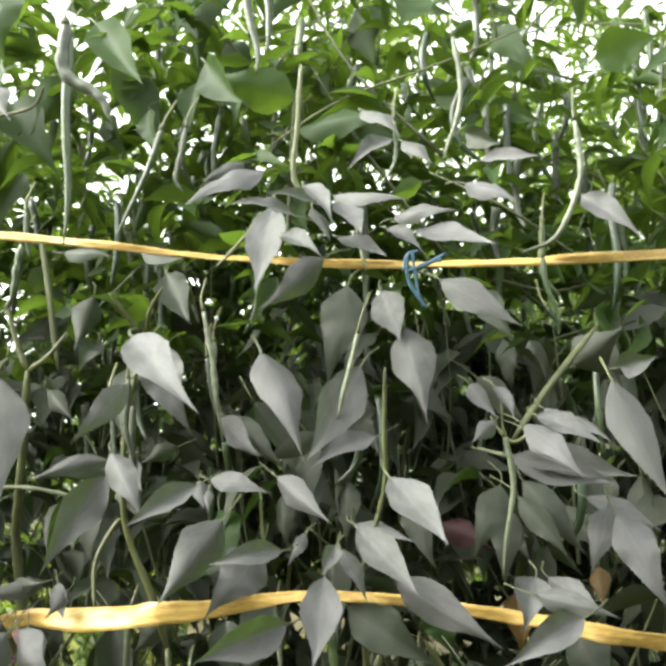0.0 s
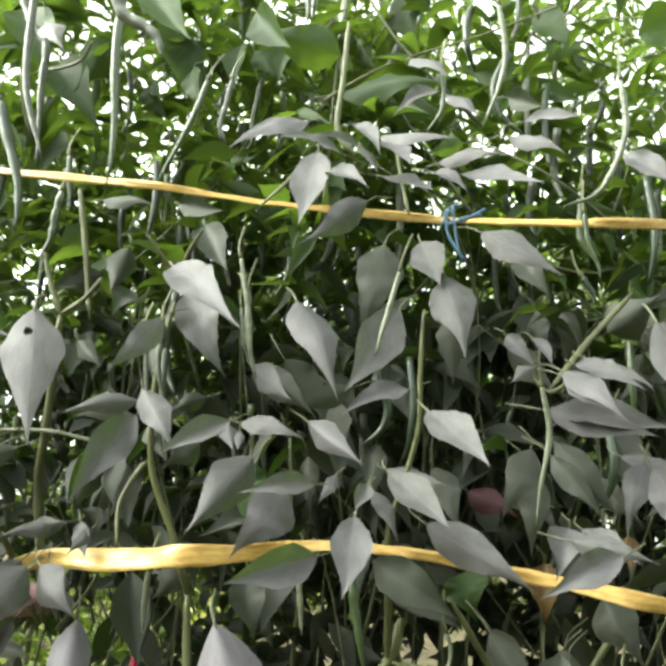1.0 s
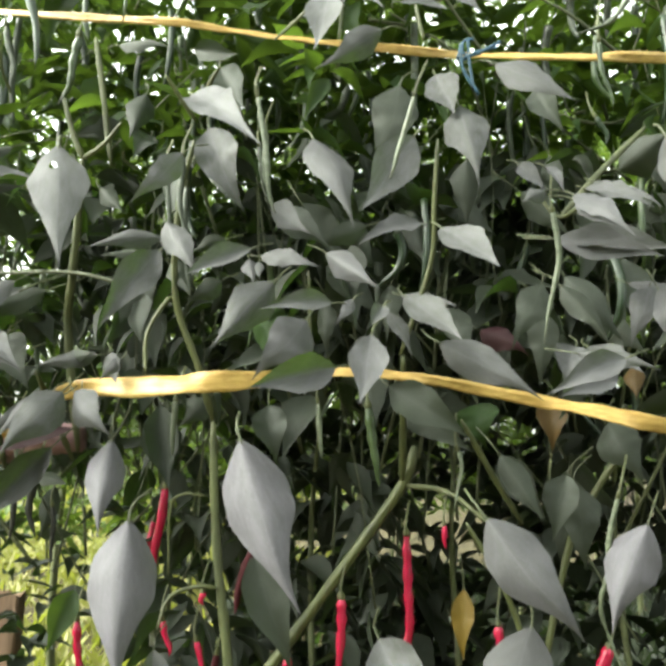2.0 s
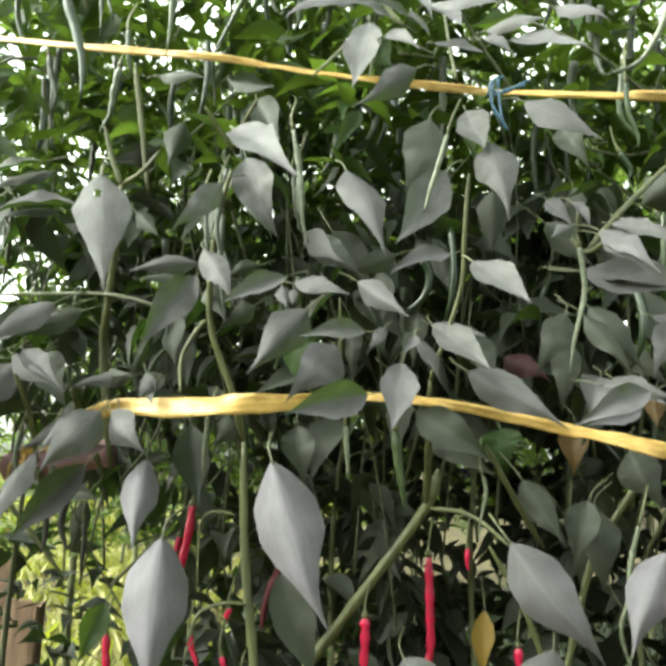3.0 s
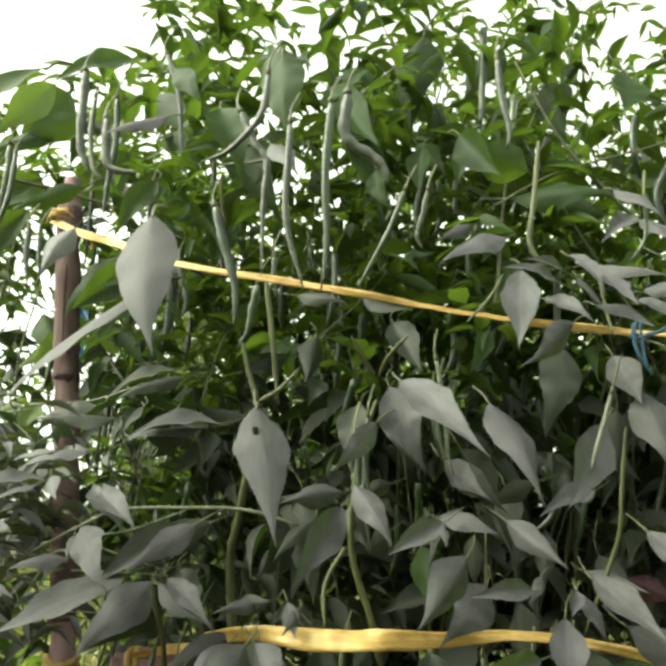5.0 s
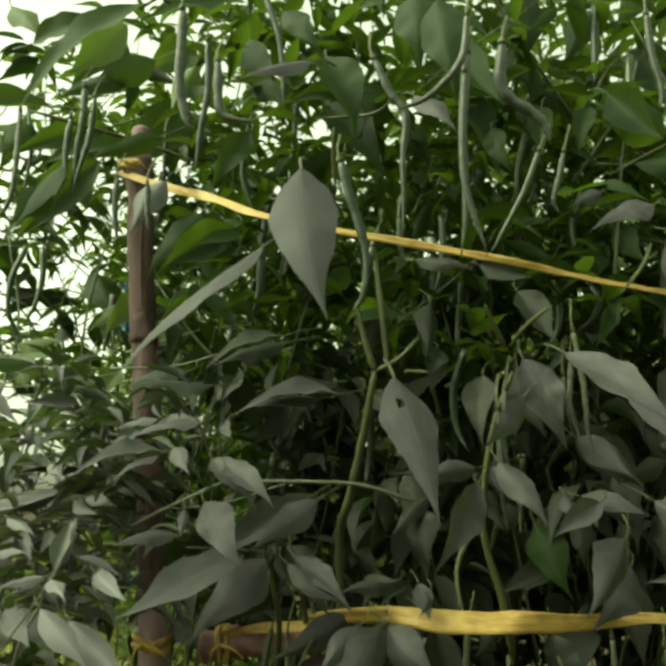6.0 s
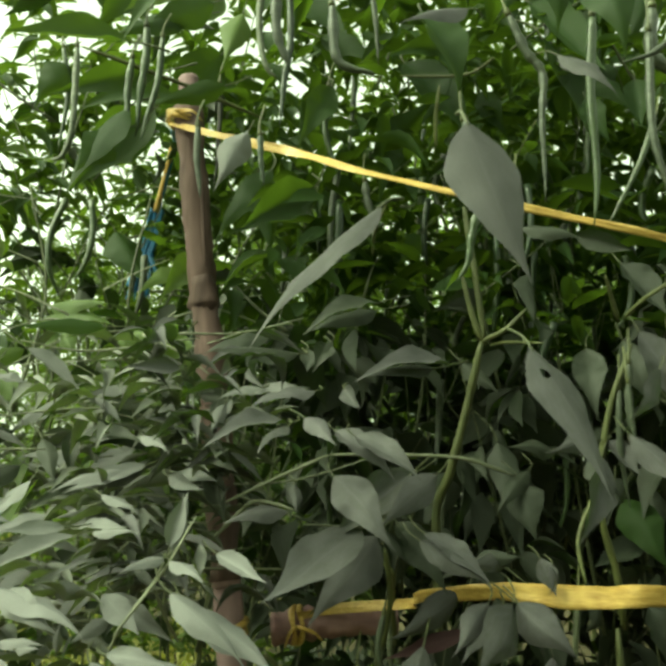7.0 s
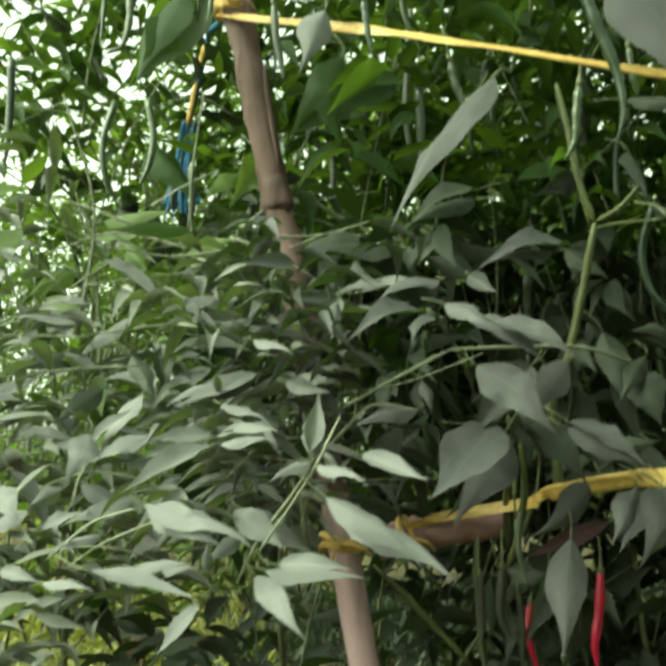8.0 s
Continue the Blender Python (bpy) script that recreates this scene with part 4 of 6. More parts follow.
leaf((0.187, 1.100, 1.387), (0.232, 1.050, 1.343), 0.047, (-0.78, -0.61, -0.10), "green")
leaf((0.276, 1.000, 1.327), (0.336, 0.950, 1.322), 0.052, (-0.58, -0.64, -0.50), "green")
leaf((-0.193, 1.100, 1.398), (-0.145, 1.050, 1.326), 0.037, (-0.38, -0.86, 0.35), "green")
leaf((-0.282, 1.000, 1.388), (-0.222, 0.980, 1.229), 0.058, (0.53, -0.79, 0.30), "green")
leaf((-0.371, 1.050, 1.395), (-0.390, 1.000, 1.295), 0.055, (0.63, -0.74, 0.25), "green")
leaf((-0.010, 1.100, 1.309), (0.064, 1.050, 1.268), 0.037, (-0.63, -0.75, -0.22), "green")
leaf((-0.472, 1.050, 1.242), (-0.402, 1.000, 1.295), 0.044, (0.06, -0.69, -0.72), "green")
leaf((-0.451, 1.100, 1.294), (-0.459, 1.050, 1.175), 0.044, (0.33, -0.88, 0.35), "green")
leaf((-0.605, 1.150, 1.209), (-0.590, 1.100, 1.110), 0.049, (0.59, -0.68, 0.43), "green")
leaf((-0.402, 1.100, 1.155), (-0.431, 1.080, 1.105), 0.034, (0.63, -0.77, -0.06), "green")
leaf((-0.283, 1.100, 1.248), (-0.242, 1.080, 1.254), 0.034, (-0.25, -0.72, -0.65), "green")
leaf((0.082, 0.950, 1.175), (0.042, 0.920, 1.151), 0.023, (0.68, -0.69, -0.27), "green")
leaf((0.085, 1.100, 0.824), (0.140, 1.085, 0.796), 0.034, (-0.12, -0.97, 0.22), "maroon")
leaf((0.069, 1.100, 0.533), (0.070, 1.080, 0.460), 0.027, (-0.01, -0.96, 0.26), "yellow")
leaf((0.168, 1.100, 0.750), (0.164, 1.080, 0.688), 0.038, (-0.09, -0.95, 0.31), "orange")
leaf((0.246, 1.050, 0.780), (0.245, 1.030, 0.742), 0.023, (-0.22, -0.86, 0.46), "orange")
leaf((-0.301, 1.050, 0.845), (-0.280, 1.030, 0.766), 0.029, (0.26, -0.92, 0.30), "deep")
leaf((-0.734, 1.050, 1.478), (-0.788, 1.000, 1.366), 0.056, (0.66, -0.75, 0.02), "bright")
leaf((-0.721, 1.050, 1.398), (-0.800, 1.000, 1.331), 0.041, (0.29, -0.90, 0.33), "green")
leaf((-0.737, 1.150, 1.340), (-0.858, 1.100, 1.287), 0.051, (0.18, -0.89, 0.42), "green")
leaf((-0.939, 1.100, 1.538), (-0.857, 1.050, 1.456), 0.045, (-0.09, -0.89, 0.45), "bright")
leaf((-0.399, 0.950, 1.326), (-0.475, 0.920, 1.298), 0.031, (0.32, -0.94, 0.12), "green")
leaf((-0.174, 0.980, 1.329), (-0.173, 0.960, 1.254), 0.034, (-0.33, -0.91, 0.24), "green")
leaf((-0.115, 1.000, 1.343), (-0.133, 0.980, 1.271), 0.029, (-0.17, -0.94, 0.30), "green")
leaf((-0.232, 0.980, 1.299), (-0.209, 0.960, 1.236), 0.031, (-0.48, -0.87, 0.10), "green")
leaf((-0.303, 0.980, 1.418), (-0.221, 0.940, 1.304), 0.053, (-0.09, -0.96, 0.27), "green")
leaf((-0.601, 1.100, 1.489), (-0.508, 1.050, 1.378), 0.055, (-0.08, -0.93, 0.36), "green")
leaf((-0.662, 1.150, 1.476), (-0.675, 1.100, 1.366), 0.044, (0.21, -0.90, 0.38), "bright")
leaf((-0.407, 1.050, 1.426), (-0.476, 1.000, 1.430), 0.034, (0.43, -0.65, -0.62), "green")
leaf((-0.333, 1.100, 1.360), (-0.300, 1.080, 1.289), 0.035, (-0.40, -0.91, 0.07), "green")
leaf((-0.075, 1.050, 1.208), (-0.050, 1.000, 1.147), 0.038, (-0.73, -0.65, 0.23), "green")
leaf((-0.144, 1.100, 1.176), (-0.194, 1.080, 1.122), 0.029, (0.20, -0.96, 0.17), "green")
leaf((-0.780, 0.860, 0.673), (-0.733, 0.840, 0.677), 0.018, (-0.31, -0.57, 0.76))
leaf((-0.723, 0.840, 0.671), (-0.721, 0.830, 0.696), 0.011, (0.02, -0.93, -0.37))
leaf((-0.441, 0.950, 0.789), (-0.409, 0.930, 0.751), 0.019, (0.19, -0.80, 0.58), "deep")
leaf((-0.443, 0.960, 0.787), (-0.430, 0.940, 0.745), 0.017, (0.38, -0.78, 0.49), "deep")
leaf((-0.293, 1.000, 0.850), (-0.279, 0.980, 0.789), 0.042, (-0.51, -0.85, 0.16), "deep")
leaf((-0.832, 1.100, 0.995), (-0.806, 1.080, 0.960), 0.025, (-0.28, -0.91, 0.31), "bright")
leaf((-0.941, 1.200, 0.952), (-0.877, 1.150, 0.899), 0.040, (-0.39, -0.86, 0.34), "bright")
leaf((-0.766, 1.100, 0.985), (-0.708, 1.060, 0.995), 0.026, (-0.58, -0.78, 0.22), "bright")
leaf((-0.712, 1.150, 1.099), (-0.748, 1.100, 1.050), 0.028, (0.33, -0.77, 0.54), "bright")
leaf((-0.908, 1.200, 0.985), (-0.953, 1.150, 0.942), 0.029, (0.47, -0.78, 0.42), "bright")
leaf((-0.671, 1.050, 0.956), (-0.645, 1.020, 0.905), 0.023, (0.19, -0.80, 0.57), "green")
leaf((-0.745, 0.860, 0.767), (-0.776, 0.840, 0.758), 0.014, (0.40, -0.81, 0.43))
leaf((-0.852, 0.860, 0.703), (-0.816, 0.840, 0.718), 0.016, (-0.57, -0.71, 0.42))
leaf((-0.804, 0.850, 0.698), (-0.838, 0.820, 0.692), 0.016, (0.28, -0.48, 0.83))
leaf((-0.717, 0.900, 0.804), (-0.673, 0.880, 0.789), 0.018, (0.02, -0.57, 0.82))
leaf((-0.344, 0.970, 0.697), (-0.439, 0.950, 0.665), 0.020, (0.03, -0.88, 0.47), "maroon")
leaf((-0.425, 1.050, 0.645), (-0.369, 1.020, 0.634), 0.022, (-0.26, -0.72, 0.64), "deep")
leaf((-0.426, 1.100, 0.629), (-0.434, 1.080, 0.562), 0.026, (0.46, -0.87, 0.20), "deep")
leaf((-0.273, 1.020, 0.721), (-0.244, 1.000, 0.632), 0.046, (0.25, -0.92, 0.29), "deep")
leaf((0.083, 1.080, 0.738), (0.093, 1.060, 0.690), 0.051, (-0.12, -0.93, 0.36), "green")
leaf((0.105, 1.020, 0.682), (0.146, 0.990, 0.616), 0.030, (-0.23, -0.93, 0.28), "deep")
leaf((0.175, 1.040, 0.663), (0.158, 1.020, 0.597), 0.040, (-0.06, -0.95, 0.30), "deep")
leaf((0.184, 1.060, 0.653), (0.194, 1.040, 0.567), 0.046, (-0.15, -0.97, 0.21), "deep")
leaf((0.219, 1.050, 0.719), (0.247, 1.020, 0.658), 0.050, (-0.33, -0.90, 0.29), "deep")
leaf((-0.344, 1.000, 0.525), (-0.358, 0.970, 0.464), 0.033, (0.44, -0.84, 0.31), "green")
leaf((-0.627, 1.000, 0.841), (-0.603, 0.980, 0.779), 0.025, (-0.11, -0.96, 0.27), "deep")
leaf((-0.642, 0.860, 0.762), (-0.635, 0.870, 0.810), 0.022, (0.06, -0.98, 0.19))
leaf((-0.688, 0.950, 0.831), (-0.761, 0.920, 0.801), 0.030, (-0.09, -0.59, 0.80))
leaf((-0.660, 0.930, 0.826), (-0.621, 0.900, 0.815), 0.020, (-0.58, -0.80, 0.13))
leaf((-0.687, 1.000, 0.864), (-0.750, 0.970, 0.854), 0.025, (0.15, -0.58, 0.80), "deep")
leaf((-0.782, 1.020, 0.869), (-0.774, 1.000, 0.816), 0.021, (0.14, -0.92, 0.37), "deep")
leaf((-0.587, 0.950, 0.915), (-0.527, 0.920, 0.921), 0.024, (-0.37, -0.61, 0.70))
leaf((-0.543, 1.000, 0.971), (-0.642, 0.970, 0.961), 0.037, (0.09, -0.58, 0.81), "deep")
leaf((-0.461, 0.980, 1.031), (-0.542, 0.950, 0.988), 0.035, (-0.17, -0.62, 0.76), "deep")
leaf((-0.405, 0.930, 0.954), (-0.486, 0.900, 0.933), 0.032, (-0.01, -0.55, 0.84))
leaf((-0.783, 0.900, 0.812), (-0.815, 0.870, 0.757), 0.025, (-0.42, -0.67, 0.61))
leaf((-0.718, 0.930, 0.790), (-0.757, 0.900, 0.779), 0.018, (0.36, -0.69, 0.63))
leaf((-0.716, 0.880, 0.769), (-0.670, 0.860, 0.774), 0.018, (-0.34, -0.61, 0.72))
leaf((-0.533, 1.020, 0.981), (-0.533, 1.000, 0.951), 0.019, (-0.12, -0.83, 0.55), "deep")
leaf((-0.612, 0.930, 0.901), (-0.623, 0.910, 0.868), 0.018, (0.21, -0.87, 0.46))
leaf((-0.878, 1.150, 1.015), (-0.773, 1.100, 1.014), 0.042, (-0.31, -0.67, 0.68), "bright")
leaf((-0.679, 1.060, 0.993), (-0.689, 1.040, 0.950), 0.032, (0.23, -0.90, 0.37), "bright")
leaf((-0.932, 1.200, 0.930), (-0.930, 1.150, 0.877), 0.037, (0.40, -0.66, 0.64), "green")
leaf((-0.507, 1.000, 0.988), (-0.535, 0.980, 0.948), 0.019, (-0.16, -0.83, 0.53), "deep")
leaf((0.130, 0.920, 0.531), (0.107, 0.860, 0.431), 0.063, (-0.01, -0.86, 0.52), "clean")
leaf((-0.007, 0.920, 0.511), (0.050, 0.870, 0.443), 0.054, (-0.16, -0.85, 0.50))
leaf((-0.222, 0.920, 0.488), (-0.203, 0.900, 0.421), 0.033, (0.28, -0.89, 0.35))
leaf((-0.153, 1.020, 0.571), (-0.103, 1.000, 0.454), 0.049, (0.17, -0.96, 0.24), "deep")
leaf((-0.530, 1.000, 1.295), (-0.561, 0.960, 1.198), 0.039, (0.41, -0.88, 0.23), "green")
leaf((-0.541, 1.020, 1.176), (-0.622, 0.990, 1.104), 0.051, (0.35, -0.94, 0.00), "green")
leaf((-0.676, 1.120, 1.106), (-0.715, 1.080, 1.040), 0.045, (0.48, -0.85, 0.23), "bright")
leaf((-0.048, 0.920, 1.266), (-0.130, 0.890, 1.291), 0.054, (0.21, -0.90, -0.39), "green")
leaf((-0.756, 1.120, 0.994), (-0.688, 1.090, 0.938), 0.042, (0.02, -0.87, 0.49), "green")
leaf((-0.780, 1.000, 1.212), (-0.799, 0.950, 1.141), 0.046, (0.63, -0.70, 0.33), "green")
leaf((-0.550, 1.050, 1.389), (-0.474, 1.000, 1.333), 0.036, (-0.43, -0.88, 0.20), "green")
leaf((-0.415, 1.050, 1.437), (-0.483, 1.000, 1.429), 0.033, (0.59, -0.75, -0.29), "green")
leaf((-0.689, 1.060, 1.430), (-0.770, 1.020, 1.357), 0.049, (0.48, -0.88, -0.05), "green")
leaf((-0.753, 1.090, 1.343), (-0.878, 1.050, 1.280), 0.045, (0.37, -0.91, -0.16), "green")
leaf((-0.748, 1.060, 1.277), (-0.827, 1.020, 1.137), 0.064, (0.33, -0.94, 0.08), "green")
leaf((-0.559, 1.200, 1.226), (-0.658, 1.170, 1.158), 0.053, (0.25, -0.97, 0.07), "green")
leaf((-0.751, 0.980, 0.980), (-0.830, 0.920, 0.961), 0.022, (0.46, -0.75, 0.47), "green")
leaf((-0.876, 1.100, 1.350), (-0.901, 1.080, 1.274), 0.050, (0.40, -0.91, 0.11), "green")
leaf((-0.659, 1.040, 1.306), (-0.740, 1.000, 1.249), 0.032, (0.45, -0.89, -0.02), "green")
leaf((-0.698, 1.250, 1.469), (-0.781, 1.200, 1.325), 0.082, (0.58, -0.82, -0.05), "green")
leaf((-0.828, 1.250, 1.588), (-0.874, 1.200, 1.461), 0.083, (0.68, -0.73, 0.04), "green")
leaf((-0.719, 1.300, 1.605), (-0.784, 1.250, 1.503), 0.067, (0.64, -0.77, -0.03), "bright")
leaf((-0.835, 1.300, 1.191), (-0.768, 1.270, 1.095), 0.063, (0.31, -0.82, 0.48), "green")
leaf((-0.191, 1.100, 1.574), (-0.202, 1.050, 1.383), 0.081, (-0.22, -0.94, 0.26), "green")
leaf((-0.074, 1.150, 1.584), (-0.136, 1.100, 1.453), 0.057, (-0.02, -0.93, 0.36), "green")
leaf((-0.008, 1.200, 1.554), (0.019, 1.150, 1.426), 0.066, (-0.51, -0.83, 0.22), "green")
leaf((-0.325, 1.200, 1.586), (-0.260, 1.150, 1.484), 0.057, (-0.46, -0.88, 0.13), "green")
leaf((0.011, 1.200, 1.660), (-0.051, 1.150, 1.542), 0.065, (-0.02, -0.92, 0.40), "green")
leaf((-0.109, 1.200, 1.477), (-0.186, 1.150, 1.391), 0.049, (0.24, -0.92, 0.32), "green")

# ---- chillies ----
chilli("red", 0.0071, (-0.293, 1.120, 0.632), (-0.299, 1.120, 0.564), (-0.307, 1.120, 0.522))
chilli("red", 0.0066, (0.004, 1.100, 0.591), (0.007, 1.100, 0.535), (0.009, 1.100, 0.483), (-0.003, 1.100, 0.445), (-0.019, 1.100, 0.416))
chilli("red", 0.0068, (-0.060, 1.040, 0.527), (-0.059, 1.040, 0.493), (-0.064, 1.040, 0.422))
chilli("red", 0.0037, (0.049, 1.020, 0.608), (0.050, 1.020, 0.584))
chilli("red", 0.0046, (0.164, 1.100, 0.648), (0.168, 1.100, 0.610))
chilli("red", 0.0059, (-0.363, 1.050, 0.485), (-0.358, 1.050, 0.445), (-0.357, 1.050, 0.398))
chilli("red", 0.0047, (-0.265, 1.060, 0.488), (-0.255, 1.060, 0.449))
chilli("red", 0.0048, (-0.231, 1.080, 0.464), (-0.219, 1.080, 0.422))
chilli("red", 0.0061, (0.106, 1.080, 0.501), (0.109, 1.080, 0.465))
chilli("red", 0.0092, (0.221, 1.080, 0.485), (0.206, 1.080, 0.440))
chilli("red", 0.0062, (-0.124, 1.080, 0.453), (-0.127, 1.080, 0.411))
chilli("red", 0.0047, (-0.226, 1.080, 0.517), (-0.227, 1.080, 0.503))
chilli("maroon", 0.0067, (-0.154, 1.020, 0.576), (-0.174, 1.020, 0.506))
chilli("maroon", 0.0048, (-0.212, 1.100, 0.447), (-0.219, 1.100, 0.393))
chilli("red", 0.0068, (-0.342, 1.220, 0.584), (-0.346, 1.220, 0.541), (-0.339, 1.220, 0.491))
chilli("dried", 0.0050, (-0.452, 1.050, 0.640), (-0.450, 1.050, 0.600), (-0.456, 1.050, 0.566))
chilli("dried", 0.0062, (-0.428, 1.050, 0.646), (-0.430, 1.050, 0.610), (-0.425, 1.050, 0.572))
chilli("dried", 0.0040, (-0.408, 1.060, 0.610), (-0.404, 1.060, 0.572), (-0.408, 1.060, 0.538))
chilli("green", 0.0063, (-0.270, 0.853, 1.323), (-0.269, 0.853, 1.216), (-0.265, 0.853, 1.093))
chilli("green", 0.0042, (-0.186, 0.900, 1.235), (-0.204, 0.900, 1.178), (-0.235, 0.900, 1.113))
chilli("pale", 0.0039, (0.229, 0.880, 1.202), (0.231, 0.880, 1.141), (0.204, 0.880, 1.087), (0.173, 0.880, 1.071))
chilli("green", 0.0033, (0.193, 0.900, 1.074), (0.197, 0.900, 1.036), (0.206, 0.900, 1.005))
chilli("green", 0.0060, (-0.362, 0.950, 1.136), (-0.367, 0.950, 1.094), (-0.380, 0.950, 1.054))
chilli("green", 0.0024, (0.061, 0.830, 1.191), (0.061, 0.830, 1.149), (0.045, 0.830, 1.126))
chilli("pale", 0.0040, (0.120, 0.950, 1.343), (0.126, 0.950, 1.266), (0.100, 0.950, 1.194))
chilli("pale", 0.0040, (-0.141, 0.950, 1.016), (-0.140, 0.950, 0.971), (-0.131, 0.950, 0.927))
chilli("grey", 0.0038, (-0.213, 0.900, 0.972), (-0.213, 0.900, 0.930), (-0.205, 0.900, 0.879))
chilli("pale", 0.0035, (0.148, 0.890, 0.905), (0.153, 0.890, 0.849), (0.138, 0.890, 0.782))
chilli("dark", 0.0044, (0.211, 1.050, 1.060), (0.219, 1.050, 1.046), (0.223, 1.050, 1.026))
chilli("pale", 0.0037, (-0.144, 0.920, 1.042), (-0.129, 0.920, 0.961), (-0.123, 0.920, 0.915))
chilli("pale", 0.0028, (0.025, 0.820, 0.991), (0.013, 0.820, 0.943), (0.004, 0.820, 0.915))
chilli("grey", 0.0042, (-0.215, 0.920, 0.948), (-0.214, 0.920, 0.892), (-0.204, 0.920, 0.829))
chilli("pale", 0.0043, (-0.235, 0.980, 0.730), (-0.236, 0.980, 0.697), (-0.236, 0.980, 0.670))
chilli("pale", 0.0037, (-0.085, 1.000, 0.732), (-0.079, 1.000, 0.673))
chilli("green", 0.0047, (0.207, 1.000, 1.142), (0.204, 1.000, 1.092), (0.221, 1.000, 1.053))
chilli("green", 0.0065, (-0.031, 1.000, 0.729), (-0.025, 1.000, 0.689), (-0.017, 1.000, 0.645))
chilli("dark", 0.0069, (-0.396, 0.860, 1.197), (-0.374, 0.860, 1.134), (-0.357, 0.860, 1.050))
chilli("grey", 0.0054, (-0.365, 0.820, 1.293), (-0.346, 0.820, 1.254), (-0.328, 0.820, 1.230), (-0.329, 0.820, 1.178), (-0.325, 0.820, 1.100))
chilli("green", 0.0055, (-0.179, 1.100, 1.359), (-0.189, 1.100, 1.284), (-0.195, 1.100, 1.248))
chilli("grey", 0.0042, (-0.276, 0.700, 1.210), (-0.272, 0.700, 1.118), (-0.251, 0.700, 1.045))
chilli("grey", 0.0075, (-0.239, 0.780, 1.288), (-0.236, 0.780, 1.238), (-0.209, 0.780, 1.212), (-0.187, 0.780, 1.184))
chilli("grey", 0.0035, (-0.278, 0.620, 1.211), (-0.281, 0.620, 1.171), (-0.303, 0.620, 1.141), (-0.329, 0.620, 1.129))
chilli("grey", 0.0076, (-0.603, 0.900, 1.402), (-0.593, 0.900, 1.303), (-0.580, 0.900, 1.255))
chilli("grey", 0.0050, (-0.087, 0.850, 1.369), (-0.078, 0.850, 1.306), (-0.072, 0.850, 1.258))
chilli("grey", 0.0033, (-0.148, 0.950, 1.000), (-0.143, 0.950, 0.964), (-0.135, 0.950, 0.930))
chilli("grey", 0.0030, (-0.222, 0.880, 0.948), (-0.217, 0.880, 0.911), (-0.213, 0.880, 0.866))
chilli("grey", 0.0051, (-0.519, 0.950, 1.456), (-0.495, 0.950, 1.397), (-0.480, 0.950, 1.300))
chilli("green", 0.0052, (-0.768, 1.000, 1.310), (-0.767, 1.000, 1.252), (-0.769, 1.000, 1.201))
chilli("green", 0.0049, (-0.534, 1.000, 1.296), (-0.533, 1.000, 1.238), (-0.515, 1.000, 1.183))
chilli("grey", 0.0065, (-0.538, 0.850, 1.305), (-0.527, 0.850, 1.244), (-0.490, 0.850, 1.232))
chilli("green", 0.0061, (-0.756, 1.000, 1.353), (-0.751, 1.000, 1.287), (-0.756, 1.000, 1.211))
chilli("green", 0.0043, (-0.884, 1.100, 1.372), (-0.869, 1.100, 1.306), (-0.871, 1.100, 1.224))
chilli("dark", 0.0040, (-0.597, 0.850, 1.157), (-0.594, 0.850, 1.133), (-0.589, 0.850, 1.104))
chilli("grey", 0.0050, (-0.674, 0.950, 1.207), (-0.670, 0.950, 1.166), (-0.664, 0.950, 1.124))
chilli("pale", 0.0035, (-0.427, 1.000, 0.701), (-0.424, 1.000, 0.666), (-0.418, 1.000, 0.638))
chilli("green", 0.0041, (-0.332, 0.900, 1.152), (-0.329, 0.900, 1.122), (-0.326, 0.900, 1.100))
chilli("grey", 0.0053, (-0.484, 1.000, 1.182), (-0.475, 1.000, 1.144), (-0.469, 1.000, 1.106))
chilli("grey", 0.0039, (-0.160, 0.900, 1.235), (-0.168, 0.900, 1.186), (-0.165, 0.900, 1.162))
chilli("grey", 0.0042, (-0.438, 0.950, 0.710), (-0.441, 0.950, 0.676), (-0.435, 0.950, 0.637))
chilli("pale", 0.0034, (0.208, 0.930, 0.648), (0.199, 0.930, 0.609), (0.199, 0.930, 0.578), (0.192, 0.930, 0.543), (0.210, 0.930, 0.485))
chilli("pale", 0.0026, (0.063, 0.970, 0.686), (0.067, 0.970, 0.661), (0.058, 0.970, 0.626))
chilli("pale", 0.0048, (-0.827, 0.980, 1.307), (-0.823, 0.980, 1.254), (-0.818, 0.980, 1.198), (-0.825, 0.980, 1.170), (-0.846, 0.980, 1.164))
chilli("green", 0.0050, (-0.731, 0.980, 1.329), (-0.731, 0.980, 1.273), (-0.732, 0.980, 1.241), (-0.745, 0.980, 1.198))
chilli("dried", 0.0040, (-0.676, 1.100, 1.342), (-0.670, 1.100, 1.285), (-0.671, 1.100, 1.240), (-0.670, 1.100, 1.194))
chilli("dark", 0.0055, (-0.590, 0.970, 1.405), (-0.582, 0.970, 1.331), (-0.586, 0.970, 1.274), (-0.586, 0.970, 1.224))
chilli("pale", 0.0050, (-0.622, 0.970, 1.407), (-0.619, 0.970, 1.348), (-0.610, 0.970, 1.296), (-0.591, 0.970, 1.284))


